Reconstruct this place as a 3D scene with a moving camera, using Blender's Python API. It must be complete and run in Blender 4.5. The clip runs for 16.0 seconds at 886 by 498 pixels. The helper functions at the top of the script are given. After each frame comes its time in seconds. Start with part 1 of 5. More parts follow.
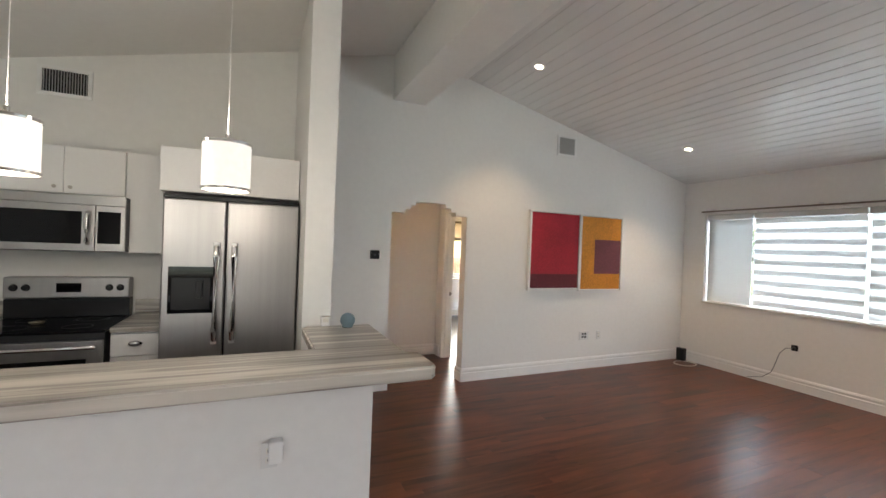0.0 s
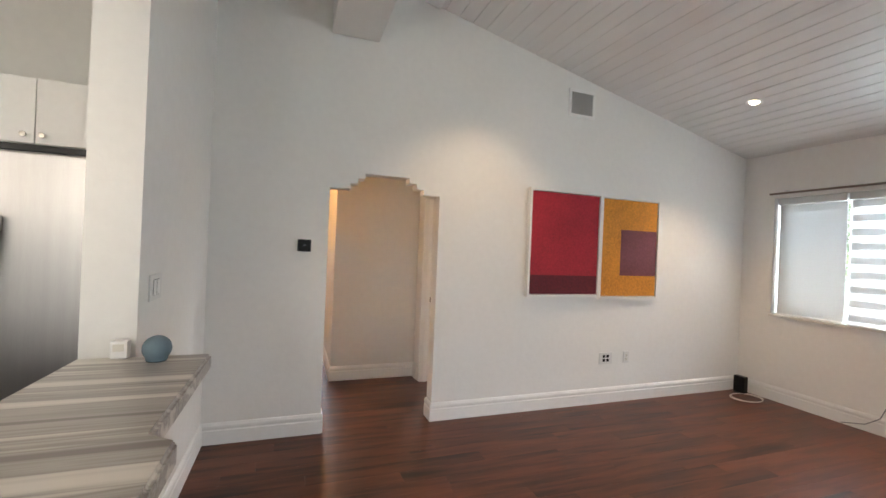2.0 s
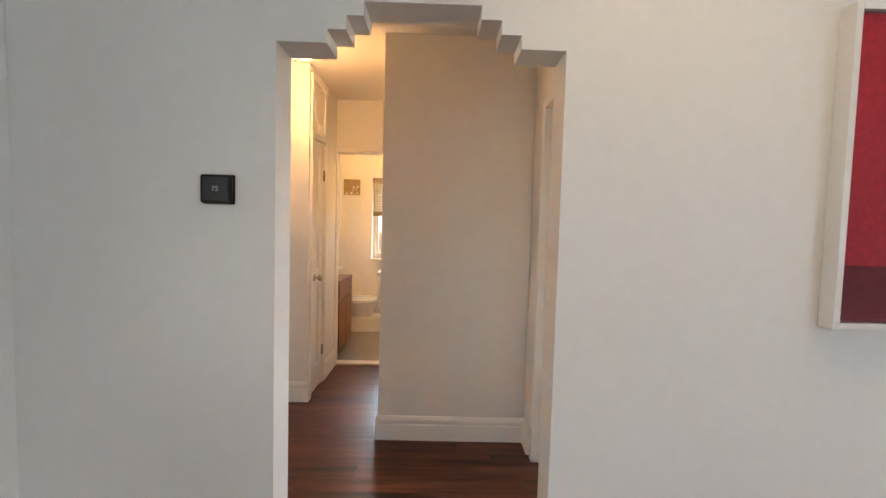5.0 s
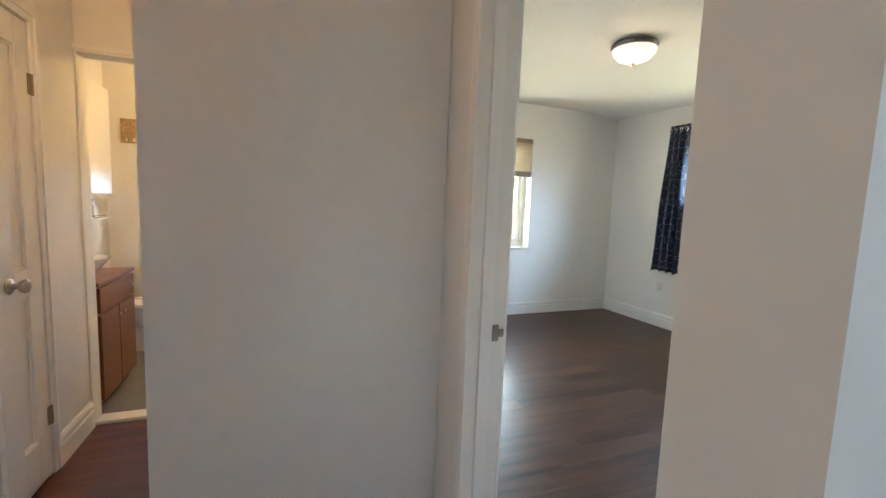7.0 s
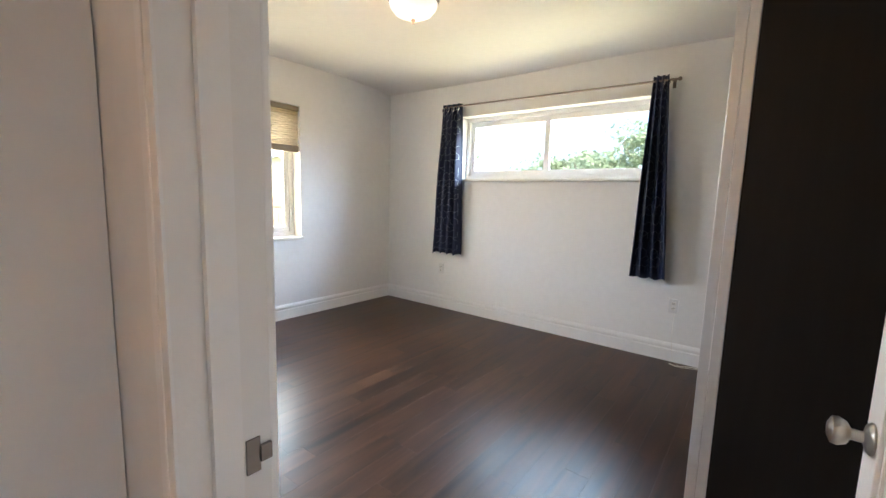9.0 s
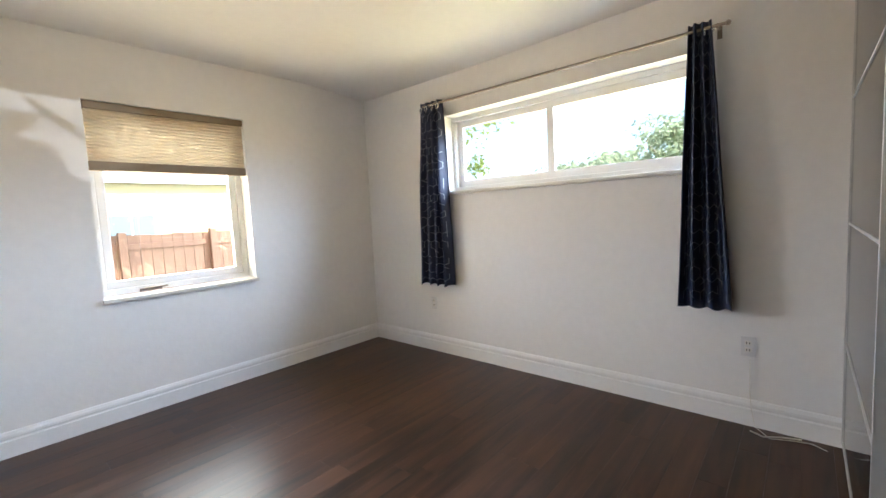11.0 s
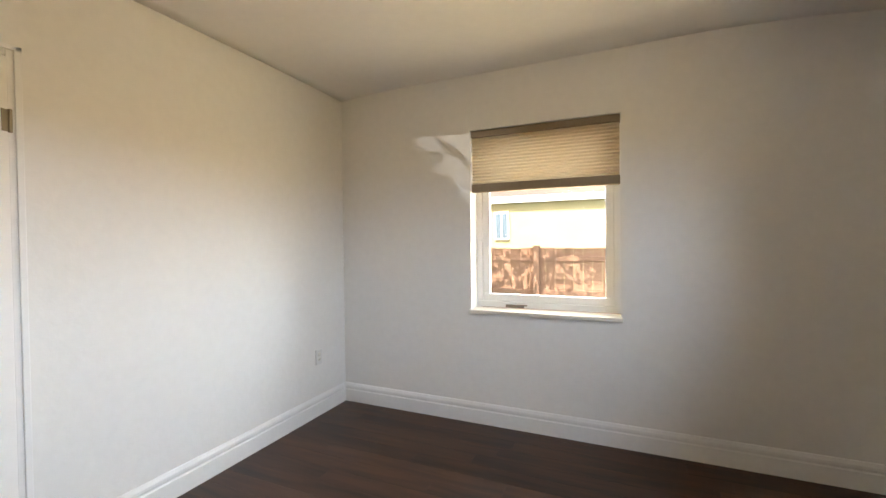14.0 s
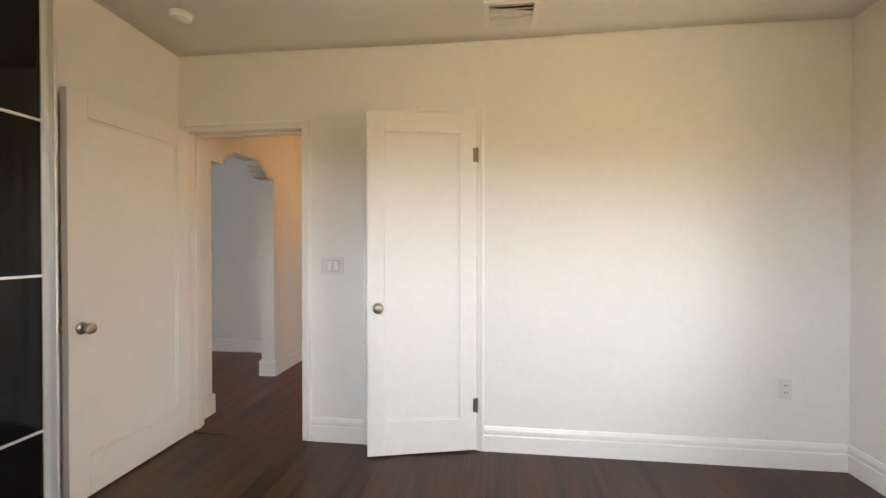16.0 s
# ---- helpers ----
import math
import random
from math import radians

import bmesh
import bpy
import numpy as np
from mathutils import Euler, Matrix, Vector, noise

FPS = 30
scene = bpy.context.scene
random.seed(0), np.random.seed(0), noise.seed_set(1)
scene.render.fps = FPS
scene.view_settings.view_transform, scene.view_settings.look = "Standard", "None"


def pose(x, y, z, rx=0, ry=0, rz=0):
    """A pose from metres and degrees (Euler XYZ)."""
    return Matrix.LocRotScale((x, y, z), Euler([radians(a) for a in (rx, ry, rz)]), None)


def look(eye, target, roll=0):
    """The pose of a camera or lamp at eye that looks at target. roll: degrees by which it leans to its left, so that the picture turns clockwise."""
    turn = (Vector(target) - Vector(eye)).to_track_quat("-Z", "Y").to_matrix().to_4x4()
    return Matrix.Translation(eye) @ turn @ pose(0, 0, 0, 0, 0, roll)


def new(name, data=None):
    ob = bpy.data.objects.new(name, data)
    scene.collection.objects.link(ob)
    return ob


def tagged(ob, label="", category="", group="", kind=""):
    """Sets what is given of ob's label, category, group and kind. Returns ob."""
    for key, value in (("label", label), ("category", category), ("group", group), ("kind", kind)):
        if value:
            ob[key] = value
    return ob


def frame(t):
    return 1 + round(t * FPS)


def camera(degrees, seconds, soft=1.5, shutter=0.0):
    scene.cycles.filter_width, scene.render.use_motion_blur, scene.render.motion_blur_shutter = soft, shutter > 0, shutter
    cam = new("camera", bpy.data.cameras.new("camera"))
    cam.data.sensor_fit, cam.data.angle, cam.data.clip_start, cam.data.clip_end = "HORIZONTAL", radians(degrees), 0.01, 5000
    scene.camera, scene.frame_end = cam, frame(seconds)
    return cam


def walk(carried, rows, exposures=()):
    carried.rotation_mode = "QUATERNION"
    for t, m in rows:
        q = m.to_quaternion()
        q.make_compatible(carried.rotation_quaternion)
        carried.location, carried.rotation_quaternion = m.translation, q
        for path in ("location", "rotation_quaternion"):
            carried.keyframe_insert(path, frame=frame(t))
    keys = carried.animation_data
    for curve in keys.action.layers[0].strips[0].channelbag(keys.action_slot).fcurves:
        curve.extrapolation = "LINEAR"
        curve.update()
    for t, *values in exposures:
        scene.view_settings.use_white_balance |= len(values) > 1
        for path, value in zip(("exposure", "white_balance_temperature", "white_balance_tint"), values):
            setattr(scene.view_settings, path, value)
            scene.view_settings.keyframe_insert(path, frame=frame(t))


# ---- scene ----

cam = camera(93.9, 16.0)
PATH = [
    (0, (-2.217, -4.329, 1.578), (-1.402, -2.503, 1.567), 2.2),
    (0.5, (-1.983, -4.1, 1.55), (-1.12, -2.296, 1.519), 2.6),
    (1, (-1.687, -3.87, 1.538), (-0.788, -2.084, 1.503), 2.7),
    (1.5, (-1.441, -3.646, 1.507), (-0.629, -1.819, 1.511), 2.6),
    (2, (-1.158, -3.371, 1.482), (-0.48, -1.49, 1.483), 2.4),
    (2.5, (-0.938, -3.042, 1.458), (-0.419, -1.111, 1.473), 2.1),
    (3, (-0.759, -2.719, 1.453), (-0.427, -0.747, 1.442), 1.9),
    (5.5, (-0.373, -0.985, 1.355), (-0.346, 1.01, 1.215), 1.6),
    (6, (-0.427, -0.646, 1.389), (-0.251, 1.339, 1.213), 2.0),
    (6.5, (-0.391, -0.359, 1.332), (0.005, 1.592, 1.142), 1.9),
    (7, (-0.358, -0.158, 1.321), (0.371, 1.693, 1.117), 2.2),
    (7.5, (-0.357, 0.004, 1.337), (0.703, 1.684, 1.101), 2.7),
    (8, (-0.324, 0.175, 1.332), (1.026, 1.628, 1.074), 2.6),
    (8.5, (-0.177, 0.320, 1.313), (1.382, 1.541, 1.036), 2.1),
    (11, (0.945, 0.728, 1.315), (2.441, 2.045, 1.148), -2.9),
    (11.5, (1.236, 0.794, 1.332), (2.568, 2.28, 1.191), -3.2),
    (12, (1.557, 0.926, 1.327), (2.643, 2.601, 1.208), -2.9),
    (12.5, (1.852, 1.06, 1.321), (2.612, 2.909, 1.247), -2.0),
    (13, (2.147, 1.206, 1.358), (2.406, 3.188, 1.297), -1.2),
    (13.5, (2.407, 1.278, 1.36), (2.119, 3.256, 1.309), -0.6),
    (14, (2.558, 1.364, 1.36), (1.754, 3.195, 1.325), -0.6),
    (14.5, (2.671, 1.561, 1.324), (1.338, 3.052, 1.318), -0.6),
    (15, (2.834, 1.778, 1.313), (1.086, 2.749, 1.321), -0.6),
    (15.5, (2.952, 1.997, 1.306), (0.989, 2.38, 1.303), -0.2),
    (16, (2.941, 2.269, 1.289), (0.955, 2.032, 1.271), -0.0),
]
walk(cam, [(t, look(eye, target, roll)) for t, eye, target, roll in PATH],
     exposures=[(0, 2.38, 6450, 12), (1.5, 2.55, 6500, 13), (3.2, 2.7, 6450, 13), (5.5, 2.48, 6150, 11), (6, 2.26, 5850, 8), (6.5, 2.2, 5250, 5), (7, 2.35, 5150, 2), (7.5, 2.48, 5050, 2), (8.5, 2.42, 5430, 10),
                (11, 2.22, 5550, 12), (12.5, 1.82, 5750, 15), (13.5, 1.8, 5950, 16), (14, 1.68, 6250, 13), (15, 1.42, 6450, 12), (15.5, 1.72, 6500, 13), (16, 1.88, 6600, 14)])

# ---- world, sun, window light ----
SUN_EL, SUN_AZ = radians(52), radians(200)
world = bpy.data.worlds.new("sky")
scene.world = world
world.use_nodes = True
wn = world.node_tree.nodes
sky = wn.new("ShaderNodeTexSky")
sky.sky_type, sky.sun_disc, sky.sun_elevation, sky.sun_rotation = "NISHITA", False, SUN_EL, SUN_AZ
sky.ozone_density, sky.dust_density = 0.3, 4.0
wn["Background"].inputs["Strength"].default_value = 0.15
world.node_tree.links.new(sky.outputs["Color"], wn["Background"].inputs["Color"])


def lamp(name, kind, energy, m, color=(1, 1, 1), size=0.1, size_y=None, angle=None):
    data = bpy.data.lights.new(name, kind)
    data.energy, data.color = energy, color
    if kind == "AREA":
        data.size = size
        if size_y:
            data.shape, data.size_y = "RECTANGLE", size_y
    elif kind == "SUN":
        data.angle = angle
    else:
        data.shadow_soft_size = size
    ob = new(name, data)
    ob.matrix_world = m
    return ob


sun_way = Vector((math.sin(SUN_AZ) * math.cos(SUN_EL), math.cos(SUN_AZ) * math.cos(SUN_EL), math.sin(SUN_EL)))
lamp("sun", "SUN", 5.0, look(sun_way * 30, (0, 0, 0)), (1, 0.95, 0.87), angle=radians(0.5))
DAY, SKYBLUE, BOUNCE = (0.78, 0.89, 1.0), (0.70, 0.85, 1.0), (1.0, 0.71, 0.37)
lamp("living_window_daylight", "AREA", 36, look((4.12, -1.7, 1.55), (0, -1.7, 1.85)), DAY, 2.7, 1.2)
# fill lamp in an unseen opening added to the east wall
lamp("living_side_fill", "AREA", 15, look((4.1, -5.2, 1.4), (0, -4.6, 2.6)), DAY, 2.0, 2.0)
# fill lamp behind an unseen opening added to the south wall
lamp("living_south_fill", "AREA", 3, look((-3.65, -6.68, 1.55), (-2.9, -2.3, 0.7)), DAY, 1.6, 1.2)
lamp("bedroom_east_sky", "AREA", 600, look((6.9, 1.1, 3.6), (3.9, 2.2, 2.0)), SKYBLUE, 7.5, 3.0)
lamp("bedroom_north_sky", "AREA", 490, look((2.4, 7.2, 2.7), (2.1, 4.3, 1.4)), (0.76, 0.88, 1.0), 10.0, 2.8)
lamp("bedroom_east_ground_bounce", "AREA", 8.5, look((4.2, 2.2, 1.80), (0, 2.2, 3.2)), BOUNCE, 1.8, 0.6)
lamp("bedroom_north_ground_bounce", "AREA", 10, look((2.1, 4.6, 1.25), (2.1, 0, 3.2)), BOUNCE, 0.9, 0.8)
lamp("far_room_daylight", "AREA", 5, look((-3.5, 4.62, 1.5), (-3.0, 0, 1.0)), DAY, 0.9, 1.2)
lamp("bath_daylight", "AREA", 0.4, look((-0.85, 4.75, 1.2), (-0.9, 0, 1.0)), DAY, 0.6, 0.6)
# added spot lamp in place of an unseen sun reflection, through the high bedroom window
PATCH_LAMP_AT = Vector((9.0, -0.4, 1.93))
patch_spot = lamp("wall_patch_spot", "SPOT", 380, look(PATCH_LAMP_AT, (1.30, 4.30, 1.97)), (1, 0.97, 0.9), 0.006)
patch_spot.data.spot_size, patch_spot.data.spot_blend = radians(4.4), 0.06
WARM = (1.0, 0.60, 0.27)


# ---- materials ----
def material(name, color, rough=0.5, metal=0.0, spec=0.5, vary=0.06, scale=6.0, bump=0.0, bump_scale=200.0, stretch=(1, 1, 1), coat=0.0,
             emit=None, emit_power=0.0, rnd=0.0):
    """A surface with variation at two scales and a fine relief."""
    mat = bpy.data.materials.new(name)
    mat.use_nodes = True
    n, l = mat.node_tree.nodes, mat.node_tree.links
    b = n["Principled BSDF"]
    b.inputs["Roughness"].default_value, b.inputs["Metallic"].default_value = rough, metal
    b.inputs["Specular IOR Level"].default_value, b.inputs["Coat Weight"].default_value = spec, coat
    tc, mp = n.new("ShaderNodeTexCoord"), n.new("ShaderNodeMapping")
    mp.inputs["Scale"].default_value = stretch
    l.new(tc.outputs["Object"], mp.inputs["Vector"])
    big, fine = n.new("ShaderNodeTexNoise"), n.new("ShaderNodeTexNoise")
    big.inputs["Scale"].default_value, big.inputs["Detail"].default_value = scale * 0.25, 3
    fine.inputs["Scale"].default_value, fine.inputs["Detail"].default_value = scale * 6, 5
    l.new(mp.outputs["Vector"], big.inputs["Vector"])
    l.new(mp.outputs["Vector"], fine.inputs["Vector"])
    add = n.new("ShaderNodeMath")
    add.operation = "ADD"
    l.new(big.outputs["Fac"], add.inputs[0])
    l.new(fine.outputs["Fac"], add.inputs[1])
    src = add.outputs[0]
    if rnd:
        info, mul, add2 = n.new("ShaderNodeObjectInfo"), n.new("ShaderNodeMath"), n.new("ShaderNodeMath")
        geo = n.new("ShaderNodeNewGeometry")
        mix = n.new("ShaderNodeMath")
        mix.operation = "ADD"
        l.new(info.outputs["Random"], mix.inputs[0])
        l.new(geo.outputs["Random Per Island"], mix.inputs[1])
        mul.operation, mul.inputs[1].default_value = "MULTIPLY", rnd
        add2.operation = "ADD"
        l.new(mix.outputs[0], mul.inputs[0])
        l.new(src, add2.inputs[0])
        l.new(mul.outputs[0], add2.inputs[1])
        src = add2.outputs[0]
    ramp = n.new("ShaderNodeMapRange")
    ramp.inputs["From Min"].default_value, ramp.inputs["From Max"].default_value = 0.7, 1.3 + rnd * 2
    ramp.inputs["To Min"].default_value, ramp.inputs["To Max"].default_value = 1 - vary, 1 + vary
    l.new(src, ramp.inputs["Value"])
    mixc = n.new("ShaderNodeMix")
    mixc.data_type, mixc.blend_type = "RGBA", "MULTIPLY"
    mixc.inputs["Factor"].default_value = 1.0
    mixc.inputs["A"].default_value = (*color, 1)
    l.new(ramp.outputs["Result"], mixc.inputs["B"])
    l.new(mixc.outputs["Result"], b.inputs["Base Color"])
    if bump:
        bn, bt = n.new("ShaderNodeBump"), n.new("ShaderNodeTexNoise")
        bt.inputs["Scale"].default_value, bt.inputs["Detail"].default_value = bump_scale, 4
        l.new(mp.outputs["Vector"], bt.inputs["Vector"])
        bn.inputs["Strength"].default_value, bn.inputs["Distance"].default_value = bump, 0.004
        l.new(bt.outputs["Fac"], bn.inputs["Height"])
        l.new(bn.outputs["Normal"], b.inputs["Normal"])
    if emit:
        b.inputs["Emission Color"].default_value, b.inputs["Emission Strength"].default_value = (*emit, 1), emit_power
    return mat


def wood_floor(name, dark, light, rough=0.32, lo=0.36, hi=0.84):
    mat = bpy.data.materials.new(name)
    mat.use_nodes = True
    n, l = mat.node_tree.nodes, mat.node_tree.links
    b = n["Principled BSDF"]
    tc, info, geo = n.new("ShaderNodeTexCoord"), n.new("ShaderNodeObjectInfo"), n.new("ShaderNodeNewGeometry")
    rnd = n.new("ShaderNodeMath")
    rnd.operation = "ADD"
    l.new(info.outputs["Random"], rnd.inputs[0])
    l.new(geo.outputs["Random Per Island"], rnd.inputs[1])
    off = n.new("ShaderNodeVectorMath")
    off.operation = "MULTIPLY_ADD"
    comb = n.new("ShaderNodeCombineXYZ")
    l.new(rnd.outputs[0], comb.inputs["X"])
    l.new(rnd.outputs[0], comb.inputs["Y"])
    off.inputs[1].default_value = (37, 53, 0)
    l.new(comb.outputs["Vector"], off.inputs[0])
    l.new(geo.outputs["Position"], off.inputs[2])
    mp = n.new("ShaderNodeMapping")
    mp.inputs["Scale"].default_value = (1.1, 11, 1)
    l.new(off.outputs["Vector"], mp.inputs["Vector"])
    grain = n.new("ShaderNodeTexNoise")
    grain.inputs["Scale"].default_value, grain.inputs["Detail"].default_value, grain.inputs["Distortion"].default_value = 1.6, 6, 0.4
    l.new(mp.outputs["Vector"], grain.inputs["Vector"])
    mp2 = n.new("ShaderNodeMapping")
    mp2.inputs["Scale"].default_value = (0.9, 5, 1)
    l.new(off.outputs["Vector"], mp2.inputs["Vector"])
    patch = n.new("ShaderNodeTexNoise")
    patch.inputs["Scale"].default_value, patch.inputs["Detail"].default_value = 1.3, 3
    l.new(mp2.outputs["Vector"], patch.inputs["Vector"])
    s1 = n.new("ShaderNodeMath")
    s1.operation, s1.inputs[1].default_value, = "MULTIPLY_ADD", 0.55
    l.new(grain.outputs["Fac"], s1.inputs[0])
    s2 = n.new("ShaderNodeMath")
    s2.operation, s2.inputs[1].default_value, s2.inputs[2].default_value = "MULTIPLY_ADD", 0.45, 0.0
    l.new(patch.outputs["Fac"], s2.inputs[0])
    l.new(s2.outputs[0], s1.inputs[2])
    s3 = n.new("ShaderNodeMath")
    s3.operation, s3.inputs[1].default_value = "MULTIPLY_ADD", 0.10
    l.new(rnd.outputs[0], s3.inputs[0])
    l.new(s1.outputs[0], s3.inputs[2])
    ramp = n.new("ShaderNodeValToRGB")
    ramp.color_ramp.elements[0].position, ramp.color_ramp.elements[1].position = lo, hi
    ramp.color_ramp.elements[0].color, ramp.color_ramp.elements[1].color = (*dark, 1), (*light, 1)
    l.new(s3.outputs[0], ramp.inputs["Fac"])
    l.new(ramp.outputs["Color"], b.inputs["Base Color"])
    b.inputs["Specular IOR Level"].default_value = 0.32
    rr = n.new("ShaderNodeMapRange")
    rr.inputs["From Min"].default_value, rr.inputs["From Max"].default_value = 0.32, 0.68
    rr.inputs["To Min"].default_value, rr.inputs["To Max"].default_value = rough - 0.03, rough + 0.05
    l.new(s1.outputs[0], rr.inputs["Value"])
    l.new(rr.outputs["Result"], b.inputs["Roughness"])
    bn = n.new("ShaderNodeBump")
    bn.inputs["Strength"].default_value, bn.inputs["Distance"].default_value = 0.05, 0.002
    l.new(grain.outputs["Fac"], bn.inputs["Height"])
    l.new(bn.outputs["Normal"], b.inputs["Normal"])
    return mat


def sheer(name, color, through_part, rough=0.8):
    """Cloth that lets some light pass."""
    mat = bpy.data.materials.new(name)
    mat.use_nodes = True
    n, l = mat.node_tree.nodes, mat.node_tree.links
    n.remove(n["Principled BSDF"])
    d, tr, mx = n.new("ShaderNodeBsdfDiffuse"), n.new("ShaderNodeBsdfTranslucent"), n.new("ShaderNodeMixShader")
    tc, weave = n.new("ShaderNodeTexCoord"), n.new("ShaderNodeTexNoise")
    weave.inputs["Scale"].default_value = 90
    l.new(tc.outputs["Object"], weave.inputs["Vector"])
    mc = n.new("ShaderNodeMix")
    mc.data_type = "RGBA"
    mc.inputs["A"].default_value = (*[c * 0.88 for c in color], 1)
    mc.inputs["B"].default_value = (*color, 1)
    l.new(weave.outputs["Fac"], mc.inputs["Factor"])
    l.new(mc.outputs["Result"], d.inputs["Color"])
    l.new(mc.outputs["Result"], tr.inputs["Color"])
    mx.inputs["Fac"].default_value = through_part
    l.new(d.outputs[0], mx.inputs[1])
    l.new(tr.outputs[0], mx.inputs[2])
    l.new(mx.outputs[0], n["Material Output"].inputs["Surface"])
    return mat


def clear_glass(name, tint=(0.95, 0.98, 0.97), gloss=0.08):
    mat = bpy.data.materials.new(name)
    mat.use_nodes = True
    n, l = mat.node_tree.nodes, mat.node_tree.links
    n.remove(n["Principled BSDF"])
    t, g, mx, fr = n.new("ShaderNodeBsdfTransparent"), n.new("ShaderNodeBsdfGlossy"), n.new("ShaderNodeMixShader"), n.new("ShaderNodeLayerWeight")
    t.inputs["Color"].default_value = (*tint, 1)
    g.inputs["Roughness"].default_value = 0.02
    pw, ad = n.new("ShaderNodeMath"), n.new("ShaderNodeMath")
    pw.operation, pw.inputs[1].default_value = "POWER", 4
    ad.operation, ad.inputs[1].default_value, ad.inputs[2].default_value = "MULTIPLY_ADD", 0.5, 0.03
    l.new(fr.outputs["Facing"], pw.inputs[0])
    l.new(pw.outputs[0], ad.inputs[0])
    l.new(ad.outputs[0], mx.inputs["Fac"])
    l.new(t.outputs[0], mx.inputs[1])
    l.new(g.outputs[0], mx.inputs[2])
    l.new(mx.outputs[0], n["Material Output"].inputs["Surface"])
    return mat


def striped(name):
    """Grey and cream laminate with long bands that run along x."""
    mat = bpy.data.materials.new(name)
    mat.use_nodes = True
    n, l = mat.node_tree.nodes, mat.node_tree.links
    b = n["Principled BSDF"]
    geo, mp = n.new("ShaderNodeNewGeometry"), n.new("ShaderNodeMapping")
    mp.inputs["Scale"].default_value = (0.35, 9, 9)
    l.new(geo.outputs["Position"], mp.inputs["Vector"])
    t1 = n.new("ShaderNodeTexNoise")
    t1.inputs["Scale"].default_value, t1.inputs["Detail"].default_value, t1.inputs["Distortion"].default_value = 1.7, 6, 0.15
    l.new(mp.outputs["Vector"], t1.inputs["Vector"])
    ramp = n.new("ShaderNodeValToRGB")
    e = ramp.color_ramp.elements
    e[0].position, e[0].color = 0.34, (0.17, 0.15, 0.13, 1)
    e[1].position, e[1].color = 0.66, (0.62, 0.58, 0.52, 1)
    for pos, c in ((0.43, (0.36, 0.33, 0.30, 1)), (0.50, (0.25, 0.225, 0.20, 1)), (0.56, (0.50, 0.47, 0.42, 1))):
        x = e.new(pos)
        x.color = c
    l.new(t1.outputs["Fac"], ramp.inputs["Fac"])
    l.new(ramp.outputs["Color"], b.inputs["Base Color"])
    b.inputs["Roughness"].default_value = 0.28
    return mat


WALL = material("wall_paint", (0.80, 0.785, 0.755), 0.62, vary=0.025, scale=3, bump=0.22, bump_scale=38)
CEIL = material("ceiling_paint", (0.78, 0.76, 0.73), 0.7, vary=0.02, scale=3, bump=0.1, bump_scale=90)
BOARD = material("ceiling_board_paint", (0.80, 0.79, 0.775), 0.24, vary=0.03, scale=2, bump=0.08, bump_scale=30, stretch=(1, 0.1, 1))
TRIM = material("trim_paint", (0.83, 0.82, 0.80), 0.4, vary=0.025, scale=4, bump=0.05, bump_scale=80)
DOORPAINT = material("door_paint", (0.82, 0.805, 0.78), 0.5, vary=0.025, scale=3, bump=0.06, bump_scale=40)
FLOOR_RED = wood_floor("red_brown_plank", (0.016, 0.0055, 0.0032), (0.150, 0.049, 0.025), 0.31, 0.43, 0.73)
FLOOR_DARK = wood_floor("dark_brown_plank", (0.018, 0.0085, 0.0046), (0.092, 0.0410, 0.0200), 0.33, 0.43, 0.76)
SUB = material("subfloor", (0.05, 0.03, 0.02), 0.8)
STEEL = material("brushed_steel", (0.37, 0.36, 0.355), 0.38, 1.0, vary=0.05, scale=3, stretch=(40, 1, 1), bump=0.03, bump_scale=60)
CHROME = material("chrome", (0.75, 0.74, 0.72), 0.12, 1.0, vary=0.02)
NICKEL = material("brushed_nickel", (0.46, 0.43, 0.39), 0.3, 1.0, vary=0.04)
BRASS = material("aged_hinge", (0.30, 0.25, 0.17), 0.4, 0.9, vary=0.1)
BLACK = material("black_plastic", (0.008, 0.008, 0.009), 0.3, spec=0.25, vary=0.1)
JET = material("jet_plastic", (0.005, 0.005, 0.006), 0.3, spec=0.3, vary=0.1)
BLACKGLASS = material("black_glass", (0.004, 0.004, 0.005), 0.07, spec=0.22, vary=0.05)
DARKCASE = material("dark_case", (0.018, 0.018, 0.019), 0.45, spec=0.3)
CABINET = material("cabinet_white", (0.80, 0.79, 0.775), 0.35, vary=0.02)
STRIPE = striped("striped_laminate")
PLATE = material("cover_plate", (0.71, 0.70, 0.68), 0.4, vary=0.02)
WHITEPLASTIC = material("white_plastic", (0.82, 0.81, 0.79), 0.35, vary=0.015)
CREAM = material("cream_plastic", (0.72, 0.69, 0.62), 0.4, vary=0.02)
PORCELAIN = material("porcelain", (0.84, 0.83, 0.80), 0.12, coat=0.4, vary=0.01)
GLASS = clear_glass("window_glass")
SINKGLASS = material("frosted_glass", (0.75, 0.8, 0.82), 0.1, vary=0.04)
RED_PAINT = material("red_canvas", (0.36, 0.012, 0.025), 0.75, vary=0.26, scale=9, bump=0.25, bump_scale=300)
DARKRED = material("maroon_canvas", (0.13, 0.010, 0.018), 0.75, vary=0.26, scale=9, bump=0.25, bump_scale=300)
ORANGE = material("ochre_canvas", (0.60, 0.235, 0.022), 0.75, vary=0.26, scale=9, bump=0.25, bump_scale=300)
PLUM = material("plum_canvas", (0.16, 0.045, 0.06), 0.75, vary=0.26, scale=9, bump=0.25, bump_scale=300)
FRAMEWHITE = material("white_frame", (0.80, 0.78, 0.74), 0.4, vary=0.03)
